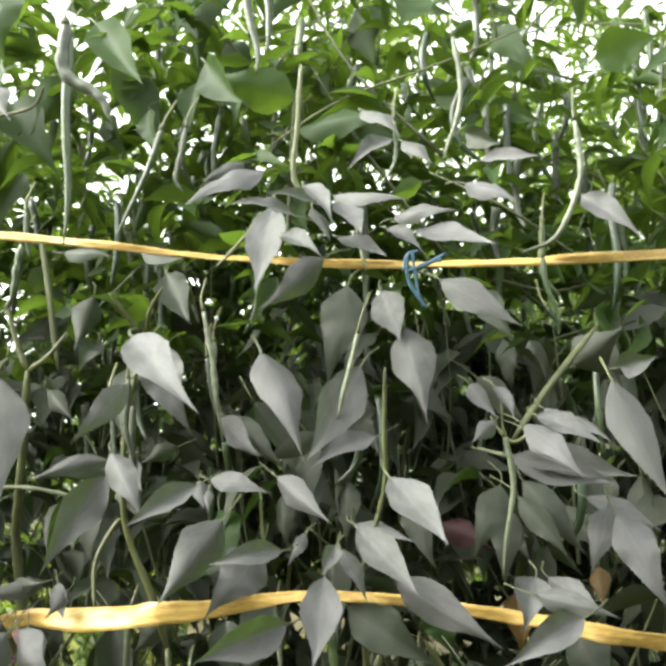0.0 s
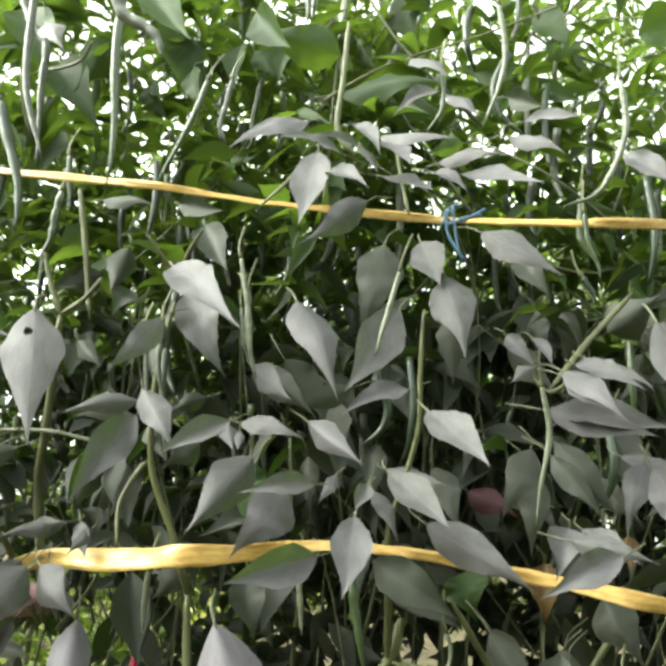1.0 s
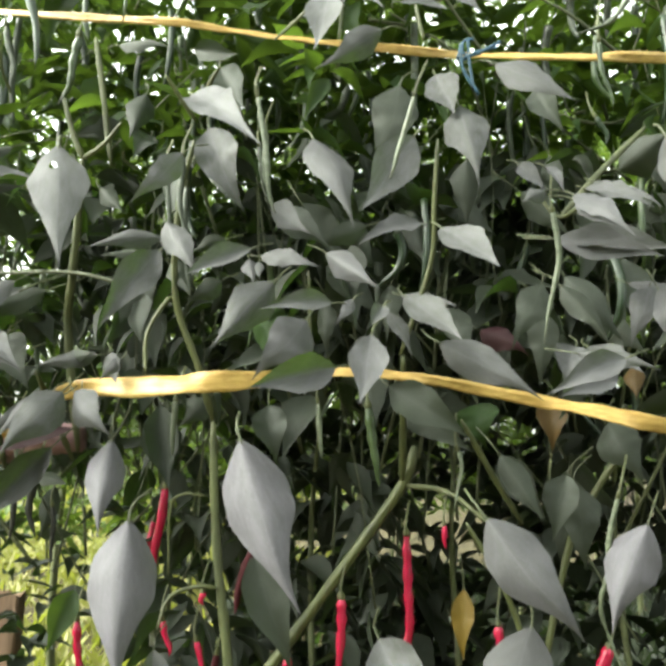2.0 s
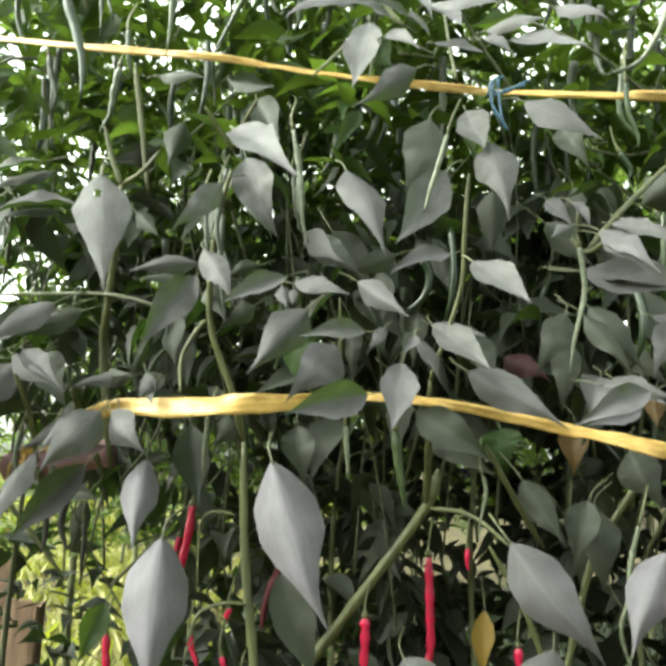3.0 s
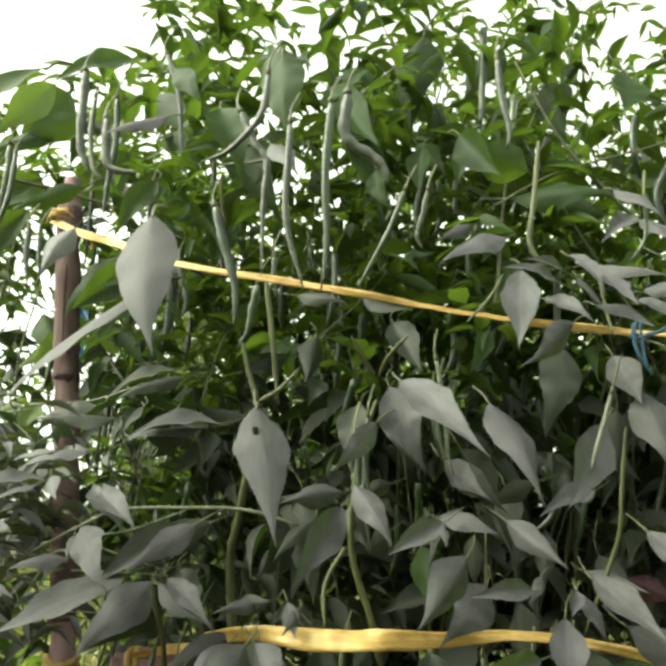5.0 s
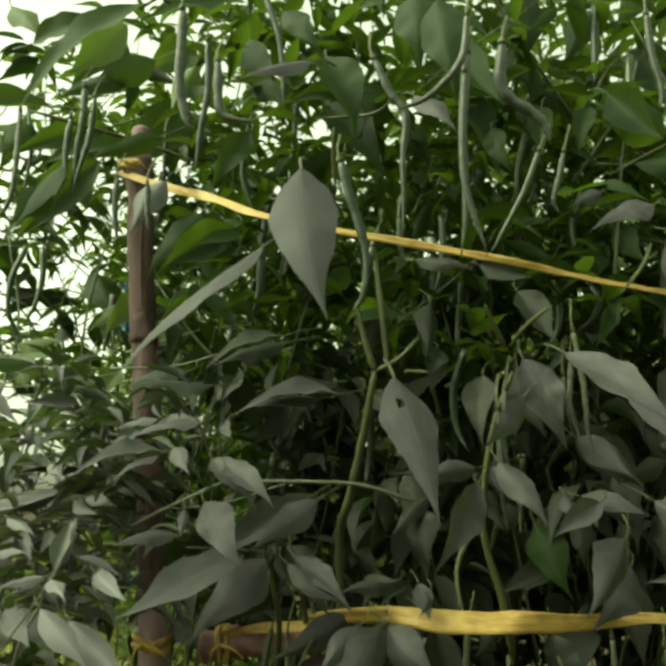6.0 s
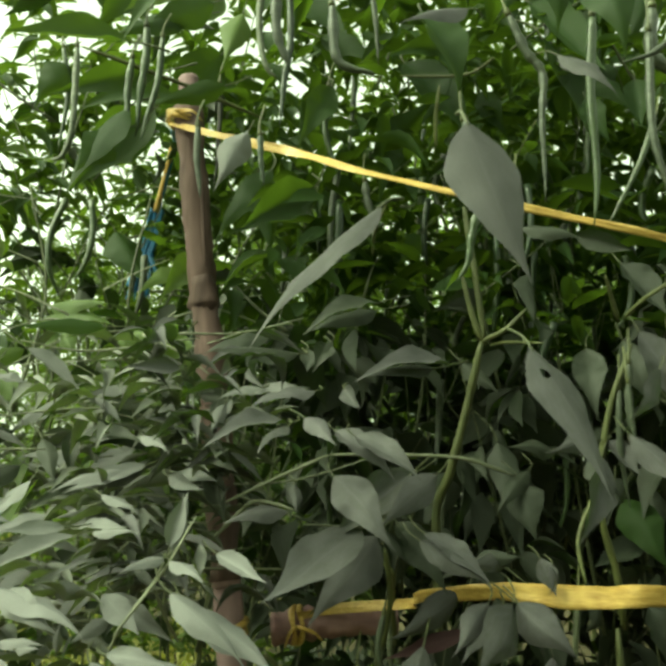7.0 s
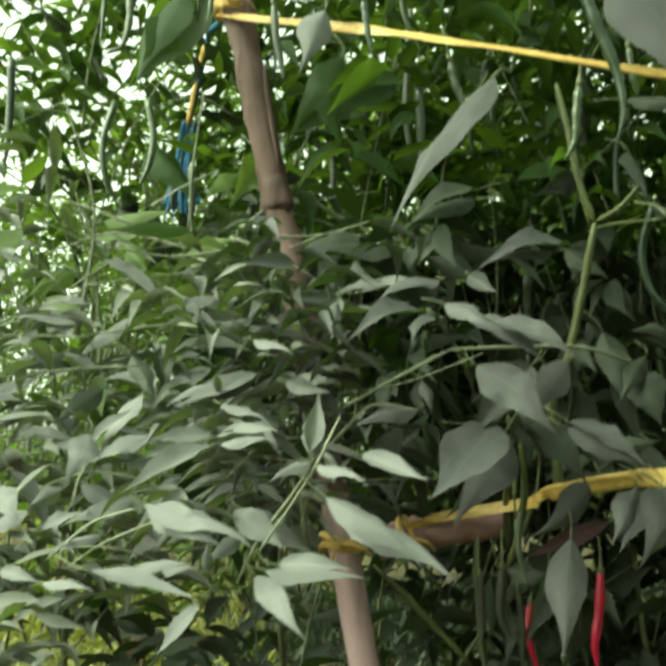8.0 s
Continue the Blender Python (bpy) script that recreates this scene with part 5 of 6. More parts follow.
# ---- bulk of the front row ----
def second_layer(seed, n):
    """Broad drooping leaves one step deeper in the row, between the front ones, in the shade-darkened tone."""
    rng = np.random.default_rng(seed)
    for k in range(n):
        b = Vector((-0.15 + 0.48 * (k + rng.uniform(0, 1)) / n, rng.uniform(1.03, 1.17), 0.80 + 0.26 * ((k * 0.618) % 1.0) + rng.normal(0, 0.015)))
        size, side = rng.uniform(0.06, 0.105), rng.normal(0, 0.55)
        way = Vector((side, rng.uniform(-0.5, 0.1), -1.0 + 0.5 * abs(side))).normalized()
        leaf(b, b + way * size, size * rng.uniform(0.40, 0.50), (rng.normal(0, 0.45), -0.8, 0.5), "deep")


second_layer(17, 25)


def end_layer(seed, n):
    """Long pointed leaves in the brightened tone, reaching sideways, one over the other, at the row's end."""
    rng = np.random.default_rng(seed)
    for k in range(n):
        b = Vector((-1.0 + 0.34 * (k + rng.uniform(0, 1)) / n, rng.uniform(0.97, 1.2), 0.70 + 0.26 * ((k * 0.618) % 1.0)))
        size = rng.uniform(0.055, 0.09)
        way = Vector((rng.choice((-1, 1)) * rng.uniform(0.6, 1.0), rng.uniform(-0.4, 0.2), rng.normal(-0.3, 0.25))).normalized()
        leaf(b, b + way * size, size * rng.uniform(0.34, 0.46), (rng.normal(0, 0.3), -0.6, 0.8))


end_layer(23, 46)


def fill_plant(plant, seed):
    rng = np.random.default_rng(seed)
    x = plant.matrix_basis.translation.x
    base = plant.matrix_basis.translation
    # main stem and twigs
    bm = bmesh.new()
    tube(bm, smooth_line((base, (x + 0.02, 1.25, 0.2), (x - 0.01, 1.34, 0.6), (x + 0.03, 1.32, 0.95)), 5), [0.0085 - 0.00048 * i for i in range(16)], 8)
    part("stem", bm, STEM, plant)
    for k in range(44):
        if k < 22:
            a = np.array((x + rng.normal(0, 0.07), rng.uniform(1.12, 1.42), rng.uniform(0.45, 0.95)))
            b = a + np.array((rng.normal(0, 0.10), rng.normal(0, 0.05), rng.uniform(0.15, 0.45)))
        else:
            a = np.array((x + rng.normal(0, 0.1), rng.uniform(1.0 if x > -0.5 else 1.3, 1.5), rng.uniform(1.0, 1.5)))
            b = a + np.array((rng.normal(0, 0.13), rng.normal(0, 0.05), rng.uniform(0.02, 0.3)))
        line = smooth_line((a, (a + b) / 2 + rng.normal(0, 0.018, 3), b), 4)
        r = rng.uniform(0.001, 0.003)
        bm = bmesh.new()
        tube(bm, line, [r * (1 - 0.07 * i) for i in range(len(line))], 5)
        part("twig", bm, TWIG, plant)
    # towards the row's end the plants are bare near the ground
    bare = 0.62 if x < -0.5 else 0.2
    low = sprays(rng, 130 if x > -0.5 else 85 if x > -0.8 else 24 if x > -1.1 else 8, (x - 0.17, 1.08, bare), (x + 0.17, 1.55, 1.10), (0.05, 0.098), droop=0.9)
    low = (*low[:3], low[3] * 1.25)
    low = keep(low, ~((low[0][:, 2] < 0.74) & (low[0][:, 1] < 1.22)))
    low = keep(low, ~((low[0][:, 0] < -0.36) & (low[0][:, 2] < 0.64)))
    low = keep(low, (low[0][:, 0] > -0.71) | (rng.random(len(low[0])) < 0.45))
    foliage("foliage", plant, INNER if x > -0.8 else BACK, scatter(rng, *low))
    top = sprays(rng, 22 if x < -1.1 else 70 if x < -0.8 else 170 if x < -0.3 else 105 if x < 0.1 else 84, (x - 0.17, 1.3 if x < -0.8 else 0.98, 1.04), (x + 0.17, 1.6, 1.70), (0.03, 0.085), per=5)
    top = keep(top, ~((top[0][:, 0] < -0.64) & (top[0][:, 0] > -0.9) & (top[0][:, 1] < 1.42)))
    top = keep(top, (rng.random(len(top[0])) > (top[0][:, 2] - 1.28) * (1.6 if x > 0 else 0.7)) | (x < -0.5))
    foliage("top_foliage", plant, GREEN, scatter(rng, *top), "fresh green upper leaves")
    for k in range(26 if x > -0.6 else 7):
        high = k % 2 == 0 and x > -0.6
        a = np.array((x + rng.uniform(-0.16, 0.16), rng.uniform(1.02, 1.4), rng.uniform(1.2, 1.55) if high else rng.uniform(0.8, 1.25)))
        length, bow, turn = rng.uniform(0.07, 0.15), rng.normal(0, 0.008), rng.normal(0, 0.008)
        line = smooth_line((a, a + np.array((bow, turn, -length * 0.4)), a + np.array((bow * 0.6, turn, -length * 0.75)), a + np.array((-bow * 0.8, 0, -length))), 4)
        r = rng.uniform(0.0032, 0.0052)
        bm = bmesh.new()
        tube(bm, line, [r * (1 - (i / 13) ** 3) + 0.0006 for i in range(len(line))], 7)
        part("green_chilli", bm, PODS[("green", "dark", "grey")[k % 3]], plant)


for i, plant in enumerate(PLANTS):
    fill_plant(plant, 40 + i)


def fill_end(plant, seed, n, lo, hi, size, mat):
    """More leaves on the outer side of a plant at the row's end."""
    rng = np.random.default_rng(seed)
    c, h, s, w = sprays(rng, n, lo, hi, size, 0.35, 0.3)
    foliage("outer_foliage", plant, mat, scatter(rng, c, h, s, w * (1.2 if mat is INNER else 0.78)))


fill_end(PLANTS[2], 71, 22, (-0.78, 0.95, 0.70), (-0.58, 1.05, 0.98), (0.035, 0.07), ENDLIT)
fill_end(PLANTS[2], 74, 24, (-0.78, 0.92, 0.66), (-0.62, 1.03, 0.93), (0.04, 0.075), ENDLIT)
fill_end(PLANTS[2], 79, 18, (-0.70, 0.88, 0.72), (-0.58, 1.0, 0.97), (0.035, 0.065), LEAF)
# Dense darkened leaves stand in for the shaded hollows low in the row.
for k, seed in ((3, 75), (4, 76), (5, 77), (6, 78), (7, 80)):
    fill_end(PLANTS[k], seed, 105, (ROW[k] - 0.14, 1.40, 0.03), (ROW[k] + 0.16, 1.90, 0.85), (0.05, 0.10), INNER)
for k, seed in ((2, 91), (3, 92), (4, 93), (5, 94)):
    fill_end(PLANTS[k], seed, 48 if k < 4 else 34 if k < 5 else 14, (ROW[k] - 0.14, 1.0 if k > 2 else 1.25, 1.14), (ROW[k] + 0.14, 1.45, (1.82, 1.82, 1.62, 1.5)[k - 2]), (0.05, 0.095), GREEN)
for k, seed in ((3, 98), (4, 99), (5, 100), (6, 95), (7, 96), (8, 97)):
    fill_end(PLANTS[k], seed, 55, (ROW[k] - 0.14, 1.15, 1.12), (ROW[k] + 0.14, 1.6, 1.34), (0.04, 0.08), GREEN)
# More darkened leaves as a stand-in for shade behind the middle leaves.
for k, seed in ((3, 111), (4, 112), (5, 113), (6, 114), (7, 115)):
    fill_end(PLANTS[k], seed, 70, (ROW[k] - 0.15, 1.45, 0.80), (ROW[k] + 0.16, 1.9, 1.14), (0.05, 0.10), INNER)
fill_end(PLANTS[2], 101, 45, (-0.78, 1.2, 0.85), (-0.45, 1.55, 1.28), (0.04, 0.08), GREEN)
fill_end(PLANTS[4], 103, 38, (-0.28, 1.1, 1.36), (0.16, 1.6, 1.76), (0.04, 0.085), GREEN)
fill_end(PLANTS[2], 104, 40, (-0.95, 1.5, 0.75), (-0.60, 1.9, 1.30), (0.04, 0.08), GREEN)
fill_end(PLANTS[2], 105, 40, (-1.0, 1.42, 1.30), (-0.60, 1.8, 1.80), (0.04, 0.08), GREEN)
fill_end(PLANTS[7], 102, 42, (0.12, 1.1, 1.30), (0.50, 1.6, 1.70), (0.04, 0.085), GREEN)
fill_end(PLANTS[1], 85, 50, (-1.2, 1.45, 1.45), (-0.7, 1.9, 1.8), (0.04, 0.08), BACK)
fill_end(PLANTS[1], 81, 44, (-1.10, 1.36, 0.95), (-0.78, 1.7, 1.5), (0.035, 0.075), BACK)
fill_end(PLANTS[1], 72, 50, (-1.15, 0.95, 0.78), (-0.84, 1.35, 1.08), (0.035, 0.07), ENDLIT)
fill_end(PLANTS[1], 84, 20, (-1.12, 0.92, 0.5), (-0.84, 1.2, 0.84), (0.035, 0.07), ENDLIT)
def bare_twigs(plant, seed, n, lo, hi):
    """Thin pale shoots reaching sideways between the leaves at the row's end."""
    rng = np.random.default_rng(seed)
    for _ in range(n):
        a = rng.uniform(lo, hi)
        b = a + np.array((rng.choice((-1, 1)) * rng.uniform(0.08, 0.18), rng.normal(0, 0.03), rng.normal(0.0, 0.035)))
        line = smooth_line((a, (a + b) / 2 + rng.normal(0, 0.01, 3), b), 4)
        bm = bmesh.new()
        tube(bm, line, [0.0016 - 0.0001 * i for i in range(len(line))], 5)
        part("twig", bm, PALESTEM, plant)


fill_end(PLANTS[1], 131, 14, (-1.0, 1.2, 0.95), (-0.68, 1.5, 1.55), (0.05, 0.09), INNER)
fill_end(PLANTS[1], 133, 22, (-1.18, 1.22, 0.48), (-0.81, 1.6, 0.76), (0.05, 0.09), INNER)
fill_end(PLANTS[1], 134, 46, (-1.12, 1.05, 0.58), (-0.80, 1.3, 0.76), (0.045, 0.08), ENDLIT)
fill_end(PLANTS[3], 141, 30, (-0.34, 1.25, 1.34), (-0.02, 1.6, 1.72), (0.06, 0.10), GREEN)
bare_twigs(PLANTS[2], 121, 22, (-0.82, 0.98, 0.66), (-0.60, 1.16, 1.06))
bare_twigs(PLANTS[1], 122, 20, (-1.05, 1.0, 0.66), (-0.82, 1.3, 1.25))
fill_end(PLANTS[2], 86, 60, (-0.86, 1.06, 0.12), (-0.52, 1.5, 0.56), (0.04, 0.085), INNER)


# ---- straps ----
def strap(label, *keys):
    """Ribbon through keys of x, y, z and width; creased lengthwise, with thickness."""
    root = thing("yellow_strap", keys[0][:3], label, "strap", "yellow straps")
    line = smooth_line(keys, 10)
    bm = bmesh.new()
    prev = None
    for i, p in enumerate(line):
        a, b = Vector(line[max(i - 1, 0)][:3]), Vector(line[min(i + 1, len(line) - 1)][:3])
        d = (b - a).normalized()
        out = Vector((0.1, -1, 0.15))
        out = (out - d * out.dot(d)).normalized()
        up = out.cross(d)
        up = up if up.z > 0 else -up
        turn = 0.5 * math.sin(i * 0.19 + keys[0][0] * 10) + 0.2 * math.sin(i * 0.53)
        up, out = up * math.cos(turn) + out * math.sin(turn), out * math.cos(turn) - up * math.sin(turn)
        w = max(p[3], 0.003) * 0.5
        c = Vector(p[:3])
        row = []
        for k, s in enumerate((-1, -0.6, -0.2, 0.2, 0.6, 1)):
            dent = 0.0012 * math.sin(k * 2.6 + i * 0.11) + 0.0006 * math.sin(i * 0.9 + k)
            row.append(bm.verts.new(c + up * (s * w * (1 + 0.05 * math.sin(i * 0.7))) + out * dent))
        row += [bm.verts.new(v.co - out * 0.0009) for v in row[::-1]]
        if prev:
            for k in range(12):
                bm.faces.new((prev[k], prev[(k + 1) % 12], row[(k + 1) % 12], row[k]))
        else:
            bm.faces.new(row[::-1])
        prev = row
    bm.faces.new(prev)
    part("ribbon", bm, STRAP, root)
    return root


UPPER = strap("flat yellow plastic strap tied along the upper plants",
              (-0.736, 1.110, 1.282, 0.0100), (-0.636, 1.020, 1.226, 0.0102), (-0.563, 0.970, 1.194, 0.0112), (-0.471, 0.900, 1.146, 0.0115), (-0.302, 0.875, 1.112, 0.0082), (-0.209, 0.860, 1.093, 0.0077), (-0.132, 0.875, 1.084, 0.0061), (-0.068, 0.890, 1.080, 0.0069), (-0.004, 0.905, 1.078, 0.0092), (0.065, 0.930, 1.081, 0.0087), (0.170, 0.950, 1.084, 0.0097), (0.246, 0.970, 1.089, 0.0109), (0.425, 1.050, 1.112, 0.0122))
LOWER = strap("creased yellow plastic strap tied along the lower plants",
              (-0.520, 1.096, 0.684, 0.0090), (-0.472, 1.088, 0.697, 0.0115), (-0.399, 1.050, 0.711, 0.0134), (-0.392, 0.990, 0.724, 0.0150), (-0.323, 0.945, 0.738, 0.0187), (-0.247, 0.930, 0.740, 0.0241), (-0.188, 0.930, 0.745, 0.0228), (-0.135, 0.935, 0.749, 0.0175), (-0.058, 0.950, 0.759, 0.0117), (0.002, 0.960, 0.758, 0.0109), (0.067, 0.980, 0.749, 0.0120), (0.142, 0.995, 0.737, 0.0131), (0.198, 1.000, 0.728, 0.0160), (0.247, 1.000, 0.718, 0.0170), (0.346, 1.020, 0.704, 0.0178))


def knot(parent, centre, size, thick, turns=3, lying=False):
    """Wrapped turns round a post, or round a rail that lies along x, and two loose ends."""
    bm = bmesh.new()
    c = Vector(centre)
    for k in range(turns):
        ring = []
        for q in range(17):
            a = q * math.pi / 8
            off = (k - (turns - 1) / 2) * thick * 2.4 + thick * math.sin(a * 2 + k)
            ring.append(c + (Vector((off, math.cos(a) * size, math.sin(a) * size)) if lying else Vector((math.cos(a) * size, math.sin(a) * size, off))))
        tube(bm, ring, [thick * (1 + 0.25 * math.sin(q * 1.3 + k)) for q in range(17)], 6)
    for dx, dz in ((0.030, -0.012), (-0.012, -0.022)):
        tube(bm, smooth_line((c + Vector((0, -size, 0)), c + Vector((dx * 0.6, -size - 0.01, dz * 0.2)), c + Vector((dx, -size - 0.005, dz))), 4), [thick * 0.8 - thick * 0.06 * i for i in range(9)], 6)
    part("knot", bm, STRAP, parent)


knot(UPPER, (-0.722, 1.115, 1.292), 0.0195, 0.0022)
knot(LOWER, (-0.597, 1.060, 0.672), 0.0195, 0.0038, 2)
knot(LOWER, (-0.520, 1.116, 0.672), 0.0205, 0.0034, 2, True)


# ---- stake, rail, stub ----
def pole(name, label, category, points, radius, mat, sides=20):
    root = thing(name, points[-1], label, category)
    line = smooth_line(points, 16)
    bm = bmesh.new()
    rng = random.Random(len(name))
    radii = [radius * (1 + 0.06 * math.sin(i * 0.8) + rng.uniform(-0.03, 0.03)) for i in range(len(line))]
    tube(bm, line, radii, sides)
    for v in bm.verts:
        v.co += Vector((noise.noise(v.co * 30), noise.noise(v.co * 30 + Vector((9, 0, 0))), 0)) * radius * 0.16
        # cracks and ridges run along the grain
        near = Vector(min(line, key=lambda p: (Vector(p) - v.co).length))
        grain = (Vector(line[-1]) - Vector(line[0])).normalized()
        flat = v.co - grain * (v.co - near).dot(grain) * 0.92
        v.co += (v.co - near).normalized() * radius * (0.16 * noise.noise(flat * 150) + 0.10 * noise.noise(v.co * 70))
    part("shaft", bm, mat, root)
    return root, line


STAKE, _ = pole("wooden_stake", "weathered grey-brown wooden stake leaning beside the plants", "stake", ((-0.716, 1.118, 1.31), (-0.676, 1.095, 1.1), (-0.635, 1.075, 0.9), (-0.603, 1.062, 0.72)), 0.0172, BARK)
bm = bmesh.new()
line = smooth_line(((-0.604, 1.062, 0.725), (-0.595, 1.06, 0.68), (-0.55, 1.03, 0.4), (-0.48, 0.99, -0.1)), 8)
tube(bm, line, [0.0162 * (1 + 0.05 * math.sin(i * 0.9)) for i in range(len(line))], 10)
for v in bm.verts:
    v.co += Vector((noise.noise(v.co * 25), noise.noise(v.co * 25 + Vector((9, 0, 0))), 0)) * 0.002
part("stripped_shaft", bm, PALEWOOD, STAKE, "pinkish paler lower end of the stake")
# Ring built in place of a dried leaf lying across the stake.
bm = bmesh.new()
collar = ((1.072, 0.0150), (1.060, 0.0172), (1.046, 0.0182), (1.040, 0.0196), (1.037, 0.0190), (1.034, 0.0165), (1.026, 0.0150))
tube(bm, [(-0.664 - 0.19 * (z - 1.046), 1.087, z) for z, _ in collar], [r for _, r in collar], 14)
for v in bm.verts:
    v.co += Vector((noise.noise(v.co * 60), noise.noise(v.co * 60 + Vector((7, 0, 0))), noise.noise(v.co * 50))) * 0.005
part("node_ring", bm, BARK, STAKE, "collar standing in for a grey-brown leaf across the stake")
# Stake top above the strap, sunlight on it painted as paler wood.
bm = bmesh.new()
line = smooth_line(((-0.714, 1.117, 1.295), (-0.717, 1.119, 1.325), (-0.722, 1.122, 1.355)), 6)
tube(bm, line, [0.0155 - 0.0002 * i for i in range(len(line))], 10)
for v in bm.verts:
    v.co += Vector((noise.noise(v.co * 40), noise.noise(v.co * 40 + Vector((5, 0, 0))), 0)) * 0.002
part("stripped_top", bm, PALEWOOD, STAKE, "top of the stake, its sunlit tone painted as paler wood")
bm = bmesh.new()
tube(bm, smooth_line(((-0.682, 1.072, 1.20), (-0.674, 1.068, 1.14), (-0.664, 1.064, 1.08)), 5), [0.001, 0.002, 0.003, 0.003, 0.0025, 0.003, 0.003, 0.0025, 0.002, 0.0015, 0.001], 5)
part("bark_strip", bm, BARK, STAKE, "loose strip of peeling bark")
RAIL, _ = pole("wooden_rail", "reddish-brown wooden rail tied across behind the leaves", "rail", ((-0.548, 1.118, 0.664), (-0.51, 1.116, 0.674), (-0.46, 1.114, 0.682), (-0.405, 1.112, 0.690)), 0.0185, RAILWOOD)


def short_stake():
    """A sawn board driven into the ground, with a split-off sliver standing beside it."""
    root = thing("short_stake", (-0.835, 1.72, 0), "short brown sawn wooden stake standing in the weeds", "stake")
    for name, x, y, wide, deep, top in (("board", -0.835, 1.72, 0.078, 0.035, 0.385), ("sliver", -0.895, 1.735, 0.045, 0.02, 0.46)):
        bm = bmesh.new()
        bmesh.ops.create_cube(bm, size=1)
        bmesh.ops.subdivide_edges(bm, edges=bm.edges[:], cuts=5, use_grid_fill=True)
        for v in bm.verts:
            z = (v.co.z + 0.5) * (top + 0.1) - 0.1
            k = noise.noise(Vector((v.co.x * 3, v.co.y * 3, z * 6)))
            rim = 1 - 0.12 * max(abs(v.co.x) * 2, abs(v.co.z) * 2) ** 12 * (abs(v.co.y) > 0.4)
            v.co = Vector((x + v.co.x * wide * rim + 0.003 * k, y + v.co.y * deep * rim + 0.003 * k, z + (0.012 * k if v.co.z > 0.45 else 0)))
        ob = part(name, bm, SAWN, root)
        ob.data.polygons.foreach_set("use_smooth", [False] * len(ob.data.polygons))


short_stake()


# ---- twine ----
def twine(label, turns, mat, *strands):
    root = thing("blue_twine", strands[0][0], label, "twine", "blue twines")
    rng = random.Random(turns)
    for s in strands:
        bm = bmesh.new()
        line = smooth_line(s, 8)
        tube(bm, line, [0.0004 * turns + 0.0009 * rng.random() for _ in line], 6)
        part("strand", bm, mat, root)
    return root


twine("frayed blue plastic twine tied round the upper strap", 3, TWINE,
      ((0.061, 0.915, 1.078), (0.075, 0.915, 1.072), (0.102, 0.915, 1.085)),
      ((0.065, 0.915, 1.086), (0.065, 0.915, 1.060), (0.081, 0.915, 1.031)),
      ((0.070, 0.915, 1.088), (0.072, 0.915, 1.064), (0.076, 0.915, 1.037)),
      ((0.066, 0.915, 1.069), (0.082, 0.915, 1.076), (0.098, 0.915, 1.079)),
      ((0.060, 0.915, 1.069), (0.065, 0.915, 1.086), (0.076, 0.915, 1.089)))
HANGING = twine("blue and yellow plastic twine hanging frayed from the stake top", 9, BRIGHTTWINE,
      ((-0.728, 1.13, 1.29), (-0.752, 1.22, 1.32), (-0.763, 1.30, 1.335), (-0.79, 1.36, 1.24), (-0.80, 1.376, 1.18)),
      ((-0.80, 1.376, 1.19), (-0.812, 1.376, 1.16), (-0.822, 1.37, 1.125)),
      ((-0.80, 1.376, 1.19), (-0.80, 1.37, 1.15), (-0.796, 1.37, 1.11)),
      ((-0.80, 1.376, 1.185), (-0.785, 1.37, 1.16), (-0.772, 1.37, 1.13)))


rng = random.Random(31)
for k in range(9):
    bm = bmesh.new()
    dx, dy = rng.uniform(-0.009, 0.008), rng.uniform(-0.004, 0.004)
    end = (-0.803 + rng.uniform(-0.026, 0.022), 1.372 + rng.uniform(-0.01, 0.01), rng.uniform(1.095, 1.15))
    tube(bm, smooth_line(((-0.788 + dx, 1.358 + dy, 1.25), (-0.797 + dx, 1.372 + dy, 1.195), end), 6), [0.0021 + 0.0007 * rng.random() for _ in range(12)] + [0.0009], 6)
    part("strand", bm, BRIGHTTWINE, HANGING)
bm = bmesh.new()
tube(bm, smooth_line(((-0.764, 1.297, 1.338), (-0.776, 1.33, 1.30), (-0.79, 1.355, 1.245)), 6), [0.0046] * 13, 6)
part("yellow_strand", bm, STRAP, HANGING, "yellow plastic twist")


# ---- rows behind ----
def back_plant(seed, name_label):
    rng = np.random.default_rng(seed)
    root = thing("chilli_plant", (0, 0, 0), name_label, "plant", "chilli plants of the rows behind")
    bm = bmesh.new()
    tube(bm, smooth_line(((0, 0, 0), (0.02, 0.01, 0.3), (0, 0, 0.7)), 5), [0.012 - 0.0004 * i for i in range(11)], 7)
    part("stem", bm, STEM, root)
    bm = bmesh.new()
    for _ in range(46):
        a = np.array((rng.normal(0, 0.09), rng.normal(0, 0.09), rng.uniform(0.3, 0.9)))
        b = a + np.array((rng.normal(0, 0.12), rng.normal(0, 0.12), rng.uniform(0.2, 0.55)))
        line = smooth_line((a, (a + b) / 2 + rng.normal(0, 0.02, 3), b), 3)
        tube(bm, line, [0.0035] * len(line), 5)
    tagged(part("twig_tangle", bm, TWIG, root), kind="stuff")
    d = sprays(rng, 460, (-0.30, -0.30, 0.42), (0.30, 0.30, 1.55), (0.035, 0.075), 0.4, 0.3)
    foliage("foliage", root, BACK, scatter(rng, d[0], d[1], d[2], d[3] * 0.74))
    return root


protos = [back_plant(300 + k, "bushy green chilli plant in another row, farther back or unseen behind the camera") for k in range(3)]
spots = [(-3.4 + 0.46 * i, y0 + 0.08 * math.sin(i * 1.7)) for y0 in (2.15, 3.6) for i in range(14)]
# an open field lies beyond the row ends
spots = [(max(x, -0.30 - 0.30 * y), y) for x, y in spots if x > -0.40 - 0.35 * y]
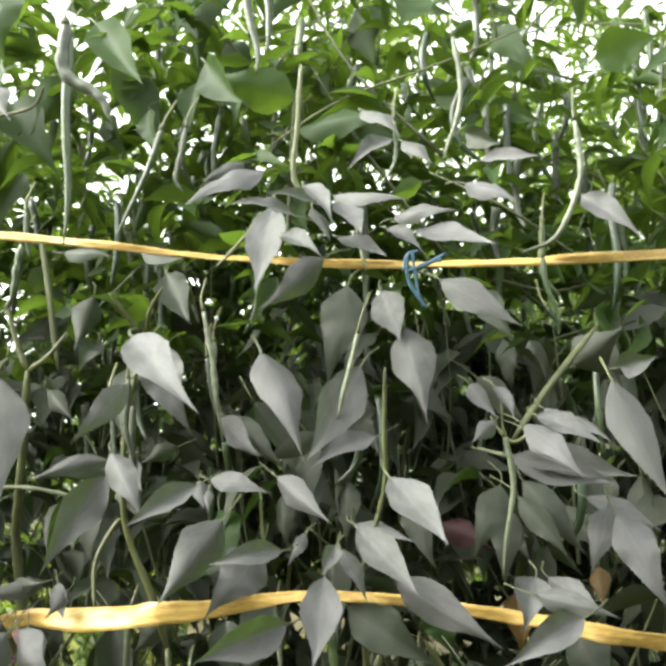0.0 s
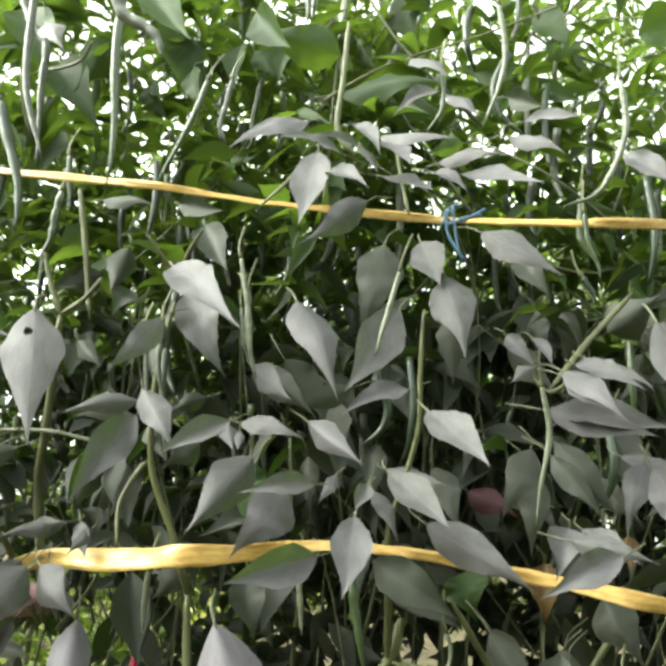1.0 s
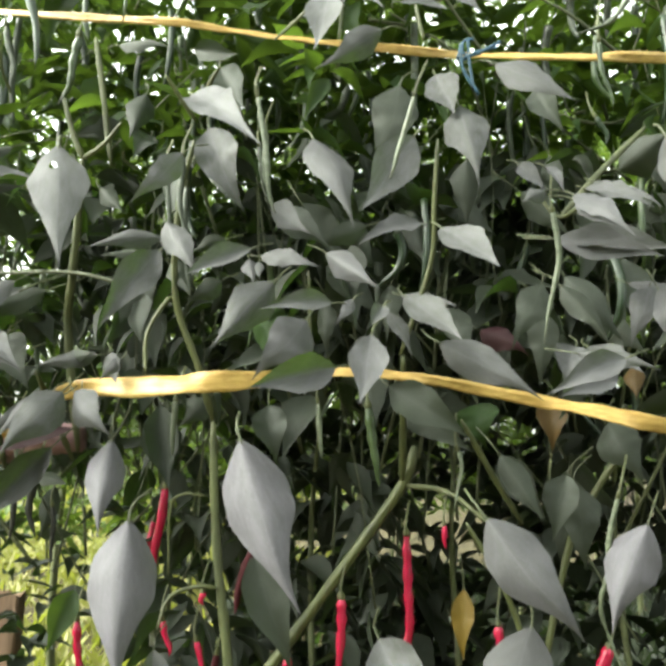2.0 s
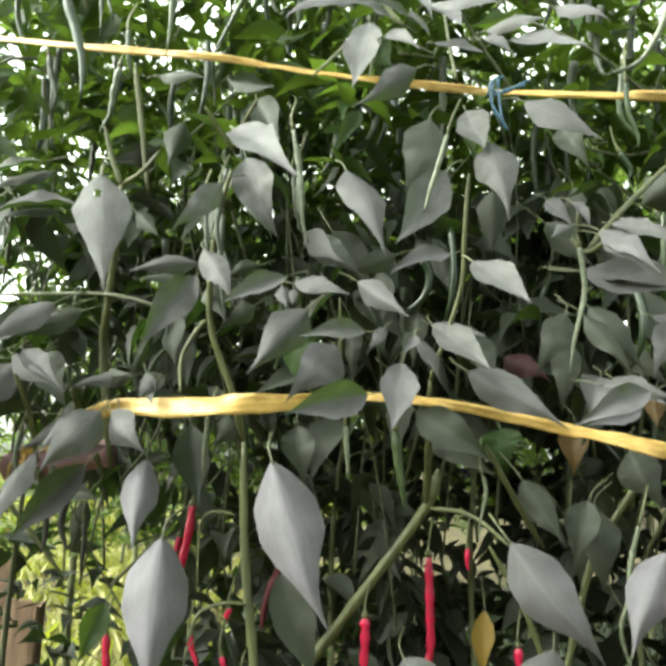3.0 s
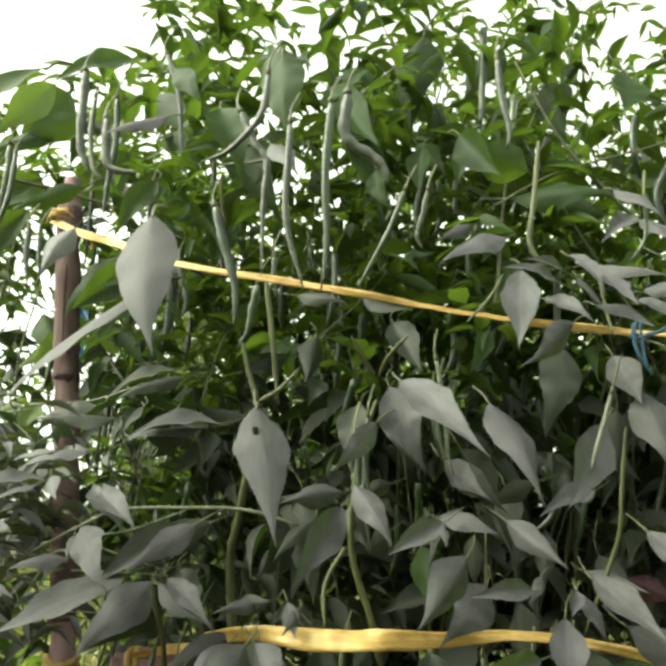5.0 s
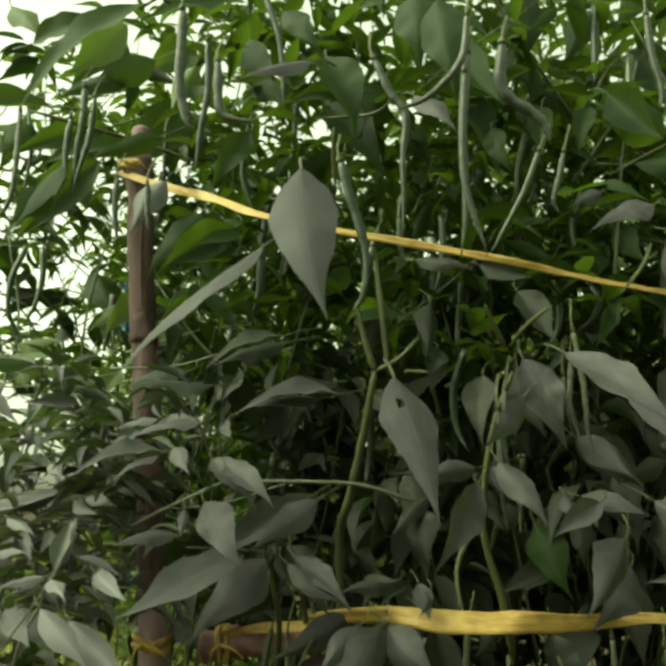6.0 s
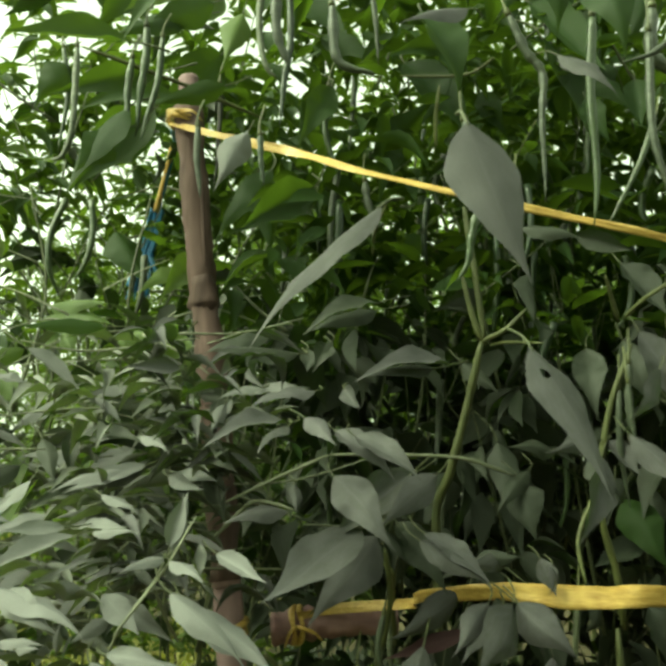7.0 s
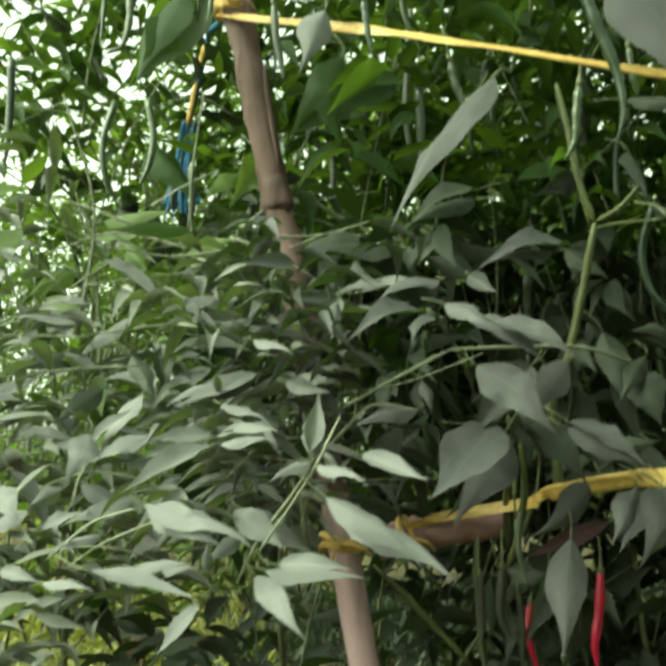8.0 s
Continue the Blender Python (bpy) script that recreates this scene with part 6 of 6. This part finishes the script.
# Two unseen rows added behind the camera to block low sky light.
spots += [(-3.6 + 0.44 * i, y0 + 0.07 * math.sin(i * 1.3)) for y0 in (-1.3, -2.6) for i in range(16) if i > 3]
spots += [(1.62 + 0.42 * i, 1.15 + 0.05 * math.sin(i * 2.0)) for i in range(4)]
spots += [(-2.0 + 0.55 * i, 4.9 + 0.1 * math.sin(i * 2.1)) for i in range(12)]
rnd = random.Random(5)
for i, (x, y) in enumerate(spots):
    m = Matrix.Translation((x, y, 0)) @ Matrix.Rotation(rnd.uniform(0, 6.28), 4, "Z") @ Matrix.Diagonal((1, 1, rnd.uniform(0.97, 1.15) * (1.26 if 2 < y < 2.4 and x > -0.6 else 1), 1))
    if i < 3:
        protos[i].matrix_basis = m
        for ch in protos[i].children:
            ch.matrix_parent_inverse = Matrix.Identity(4)
    else:
        copy_thing(protos[i % 3], m)


# ---- weeds ----
def weeds(seed, n, lo, hi, mat, size, label):
    rng = np.random.default_rng(seed)
    tufts = rng.uniform(lo, hi, (n // 24, 2))
    xy = tufts[rng.integers(0, len(tufts), n)] + rng.normal(0, 0.11, (n, 2))
    c = np.column_stack([xy, np.zeros(n)])
    az = rng.uniform(0, 2 * np.pi, n)
    h = np.stack([np.cos(az) * 0.6, np.sin(az) * 0.6, rng.uniform(0.4, 1.3, n)], 1)
    s = rng.uniform(size[0], size[1], n)
    v, f, uv = scatter(rng, c, h, s, s * 0.2, 3, 2)
    ob = new("weeds", mesh_of("weeds", v.tolist(), f.tolist(), mat, uv))
    return tagged(ob, label, "grass", kind="stuff")


weeds(77, 9000, (-3.6, 1.45), (-0.74, 5.6), GRASS, (0.04, 0.14), "short yellow-green weeds and grass on the ground")
weeds(82, 7000, (-11.0, 5.6), (-1.6, 17.0), GRASS, (0.12, 0.30), "pale yellow-green weeds of the open field")
weeds(79, 14000, (-4.2, -3.4), (3.6, 0.75), GRASS, (0.03, 0.10), "thin low grass on the path between the rows")
# These weeds share the leaf colour darkened for shade under the plants.
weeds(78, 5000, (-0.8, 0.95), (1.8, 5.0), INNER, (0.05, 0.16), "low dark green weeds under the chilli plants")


# ---- trees far behind ----
def tree(seed, place, height):
    rng = np.random.default_rng(seed)
    root = thing("tree", (0, 0, 0), "distant leafy tree seen through the plants", "tree", "trees behind the field")
    bm = bmesh.new()
    tube(bm, smooth_line(((0, 0, -0.1), (0.1, 0, height * 0.3), (0, 0.1, height * 0.75)), 6), [0.16 - 0.009 * i for i in range(13)], 10)
    limbs = []
    for k in range(9):
        az = k * 2.4
        z0 = height * rng.uniform(0.3, 0.6)
        e = np.array((math.cos(az) * height * 0.28, math.sin(az) * height * 0.28, z0 + height * rng.uniform(0.1, 0.3)))
        limbs.append(e)
        line = smooth_line(((0.05, 0.03, z0), e * 0.5 + np.array((0, 0, z0 * 0.5)), e), 4)
        tube(bm, line, [0.06 - 0.006 * i for i in range(len(line))], 6)
    part("trunk", bm, TRUNK, root)
    tips = np.array(limbs)[rng.integers(0, 9, 900)] + rng.normal(0, height * 0.10, (900, 3))
    c = np.repeat(tips, 5, 0) + rng.normal(0, 0.06, (4500, 3))
    az = rng.uniform(0, 2 * np.pi, 4500)
    h = np.stack([np.cos(az), np.sin(az), rng.normal(-0.3, 0.5, 4500)], 1)
    s = rng.uniform(0.12, 0.24, 4500)
    foliage("crown", root, TREELEAF, scatter(rng, c, h, s, s * 0.42, 3, 2))
    root.matrix_basis = Matrix.Translation(place)
    for ch in root.children:
        ch.matrix_parent_inverse = Matrix.Identity(4)
    return root


first = tree(9, (2.0, 11.0, 0), 5.5)
for x, y, a in ((6.5, 12.0, 2.2), (10.5, 15.0, 5.0), (-0.8, 15.5, 3.0)):
    copy_thing(first, Matrix.Translation((x, y, 0)) @ Matrix.Rotation(a, 4, "Z"))
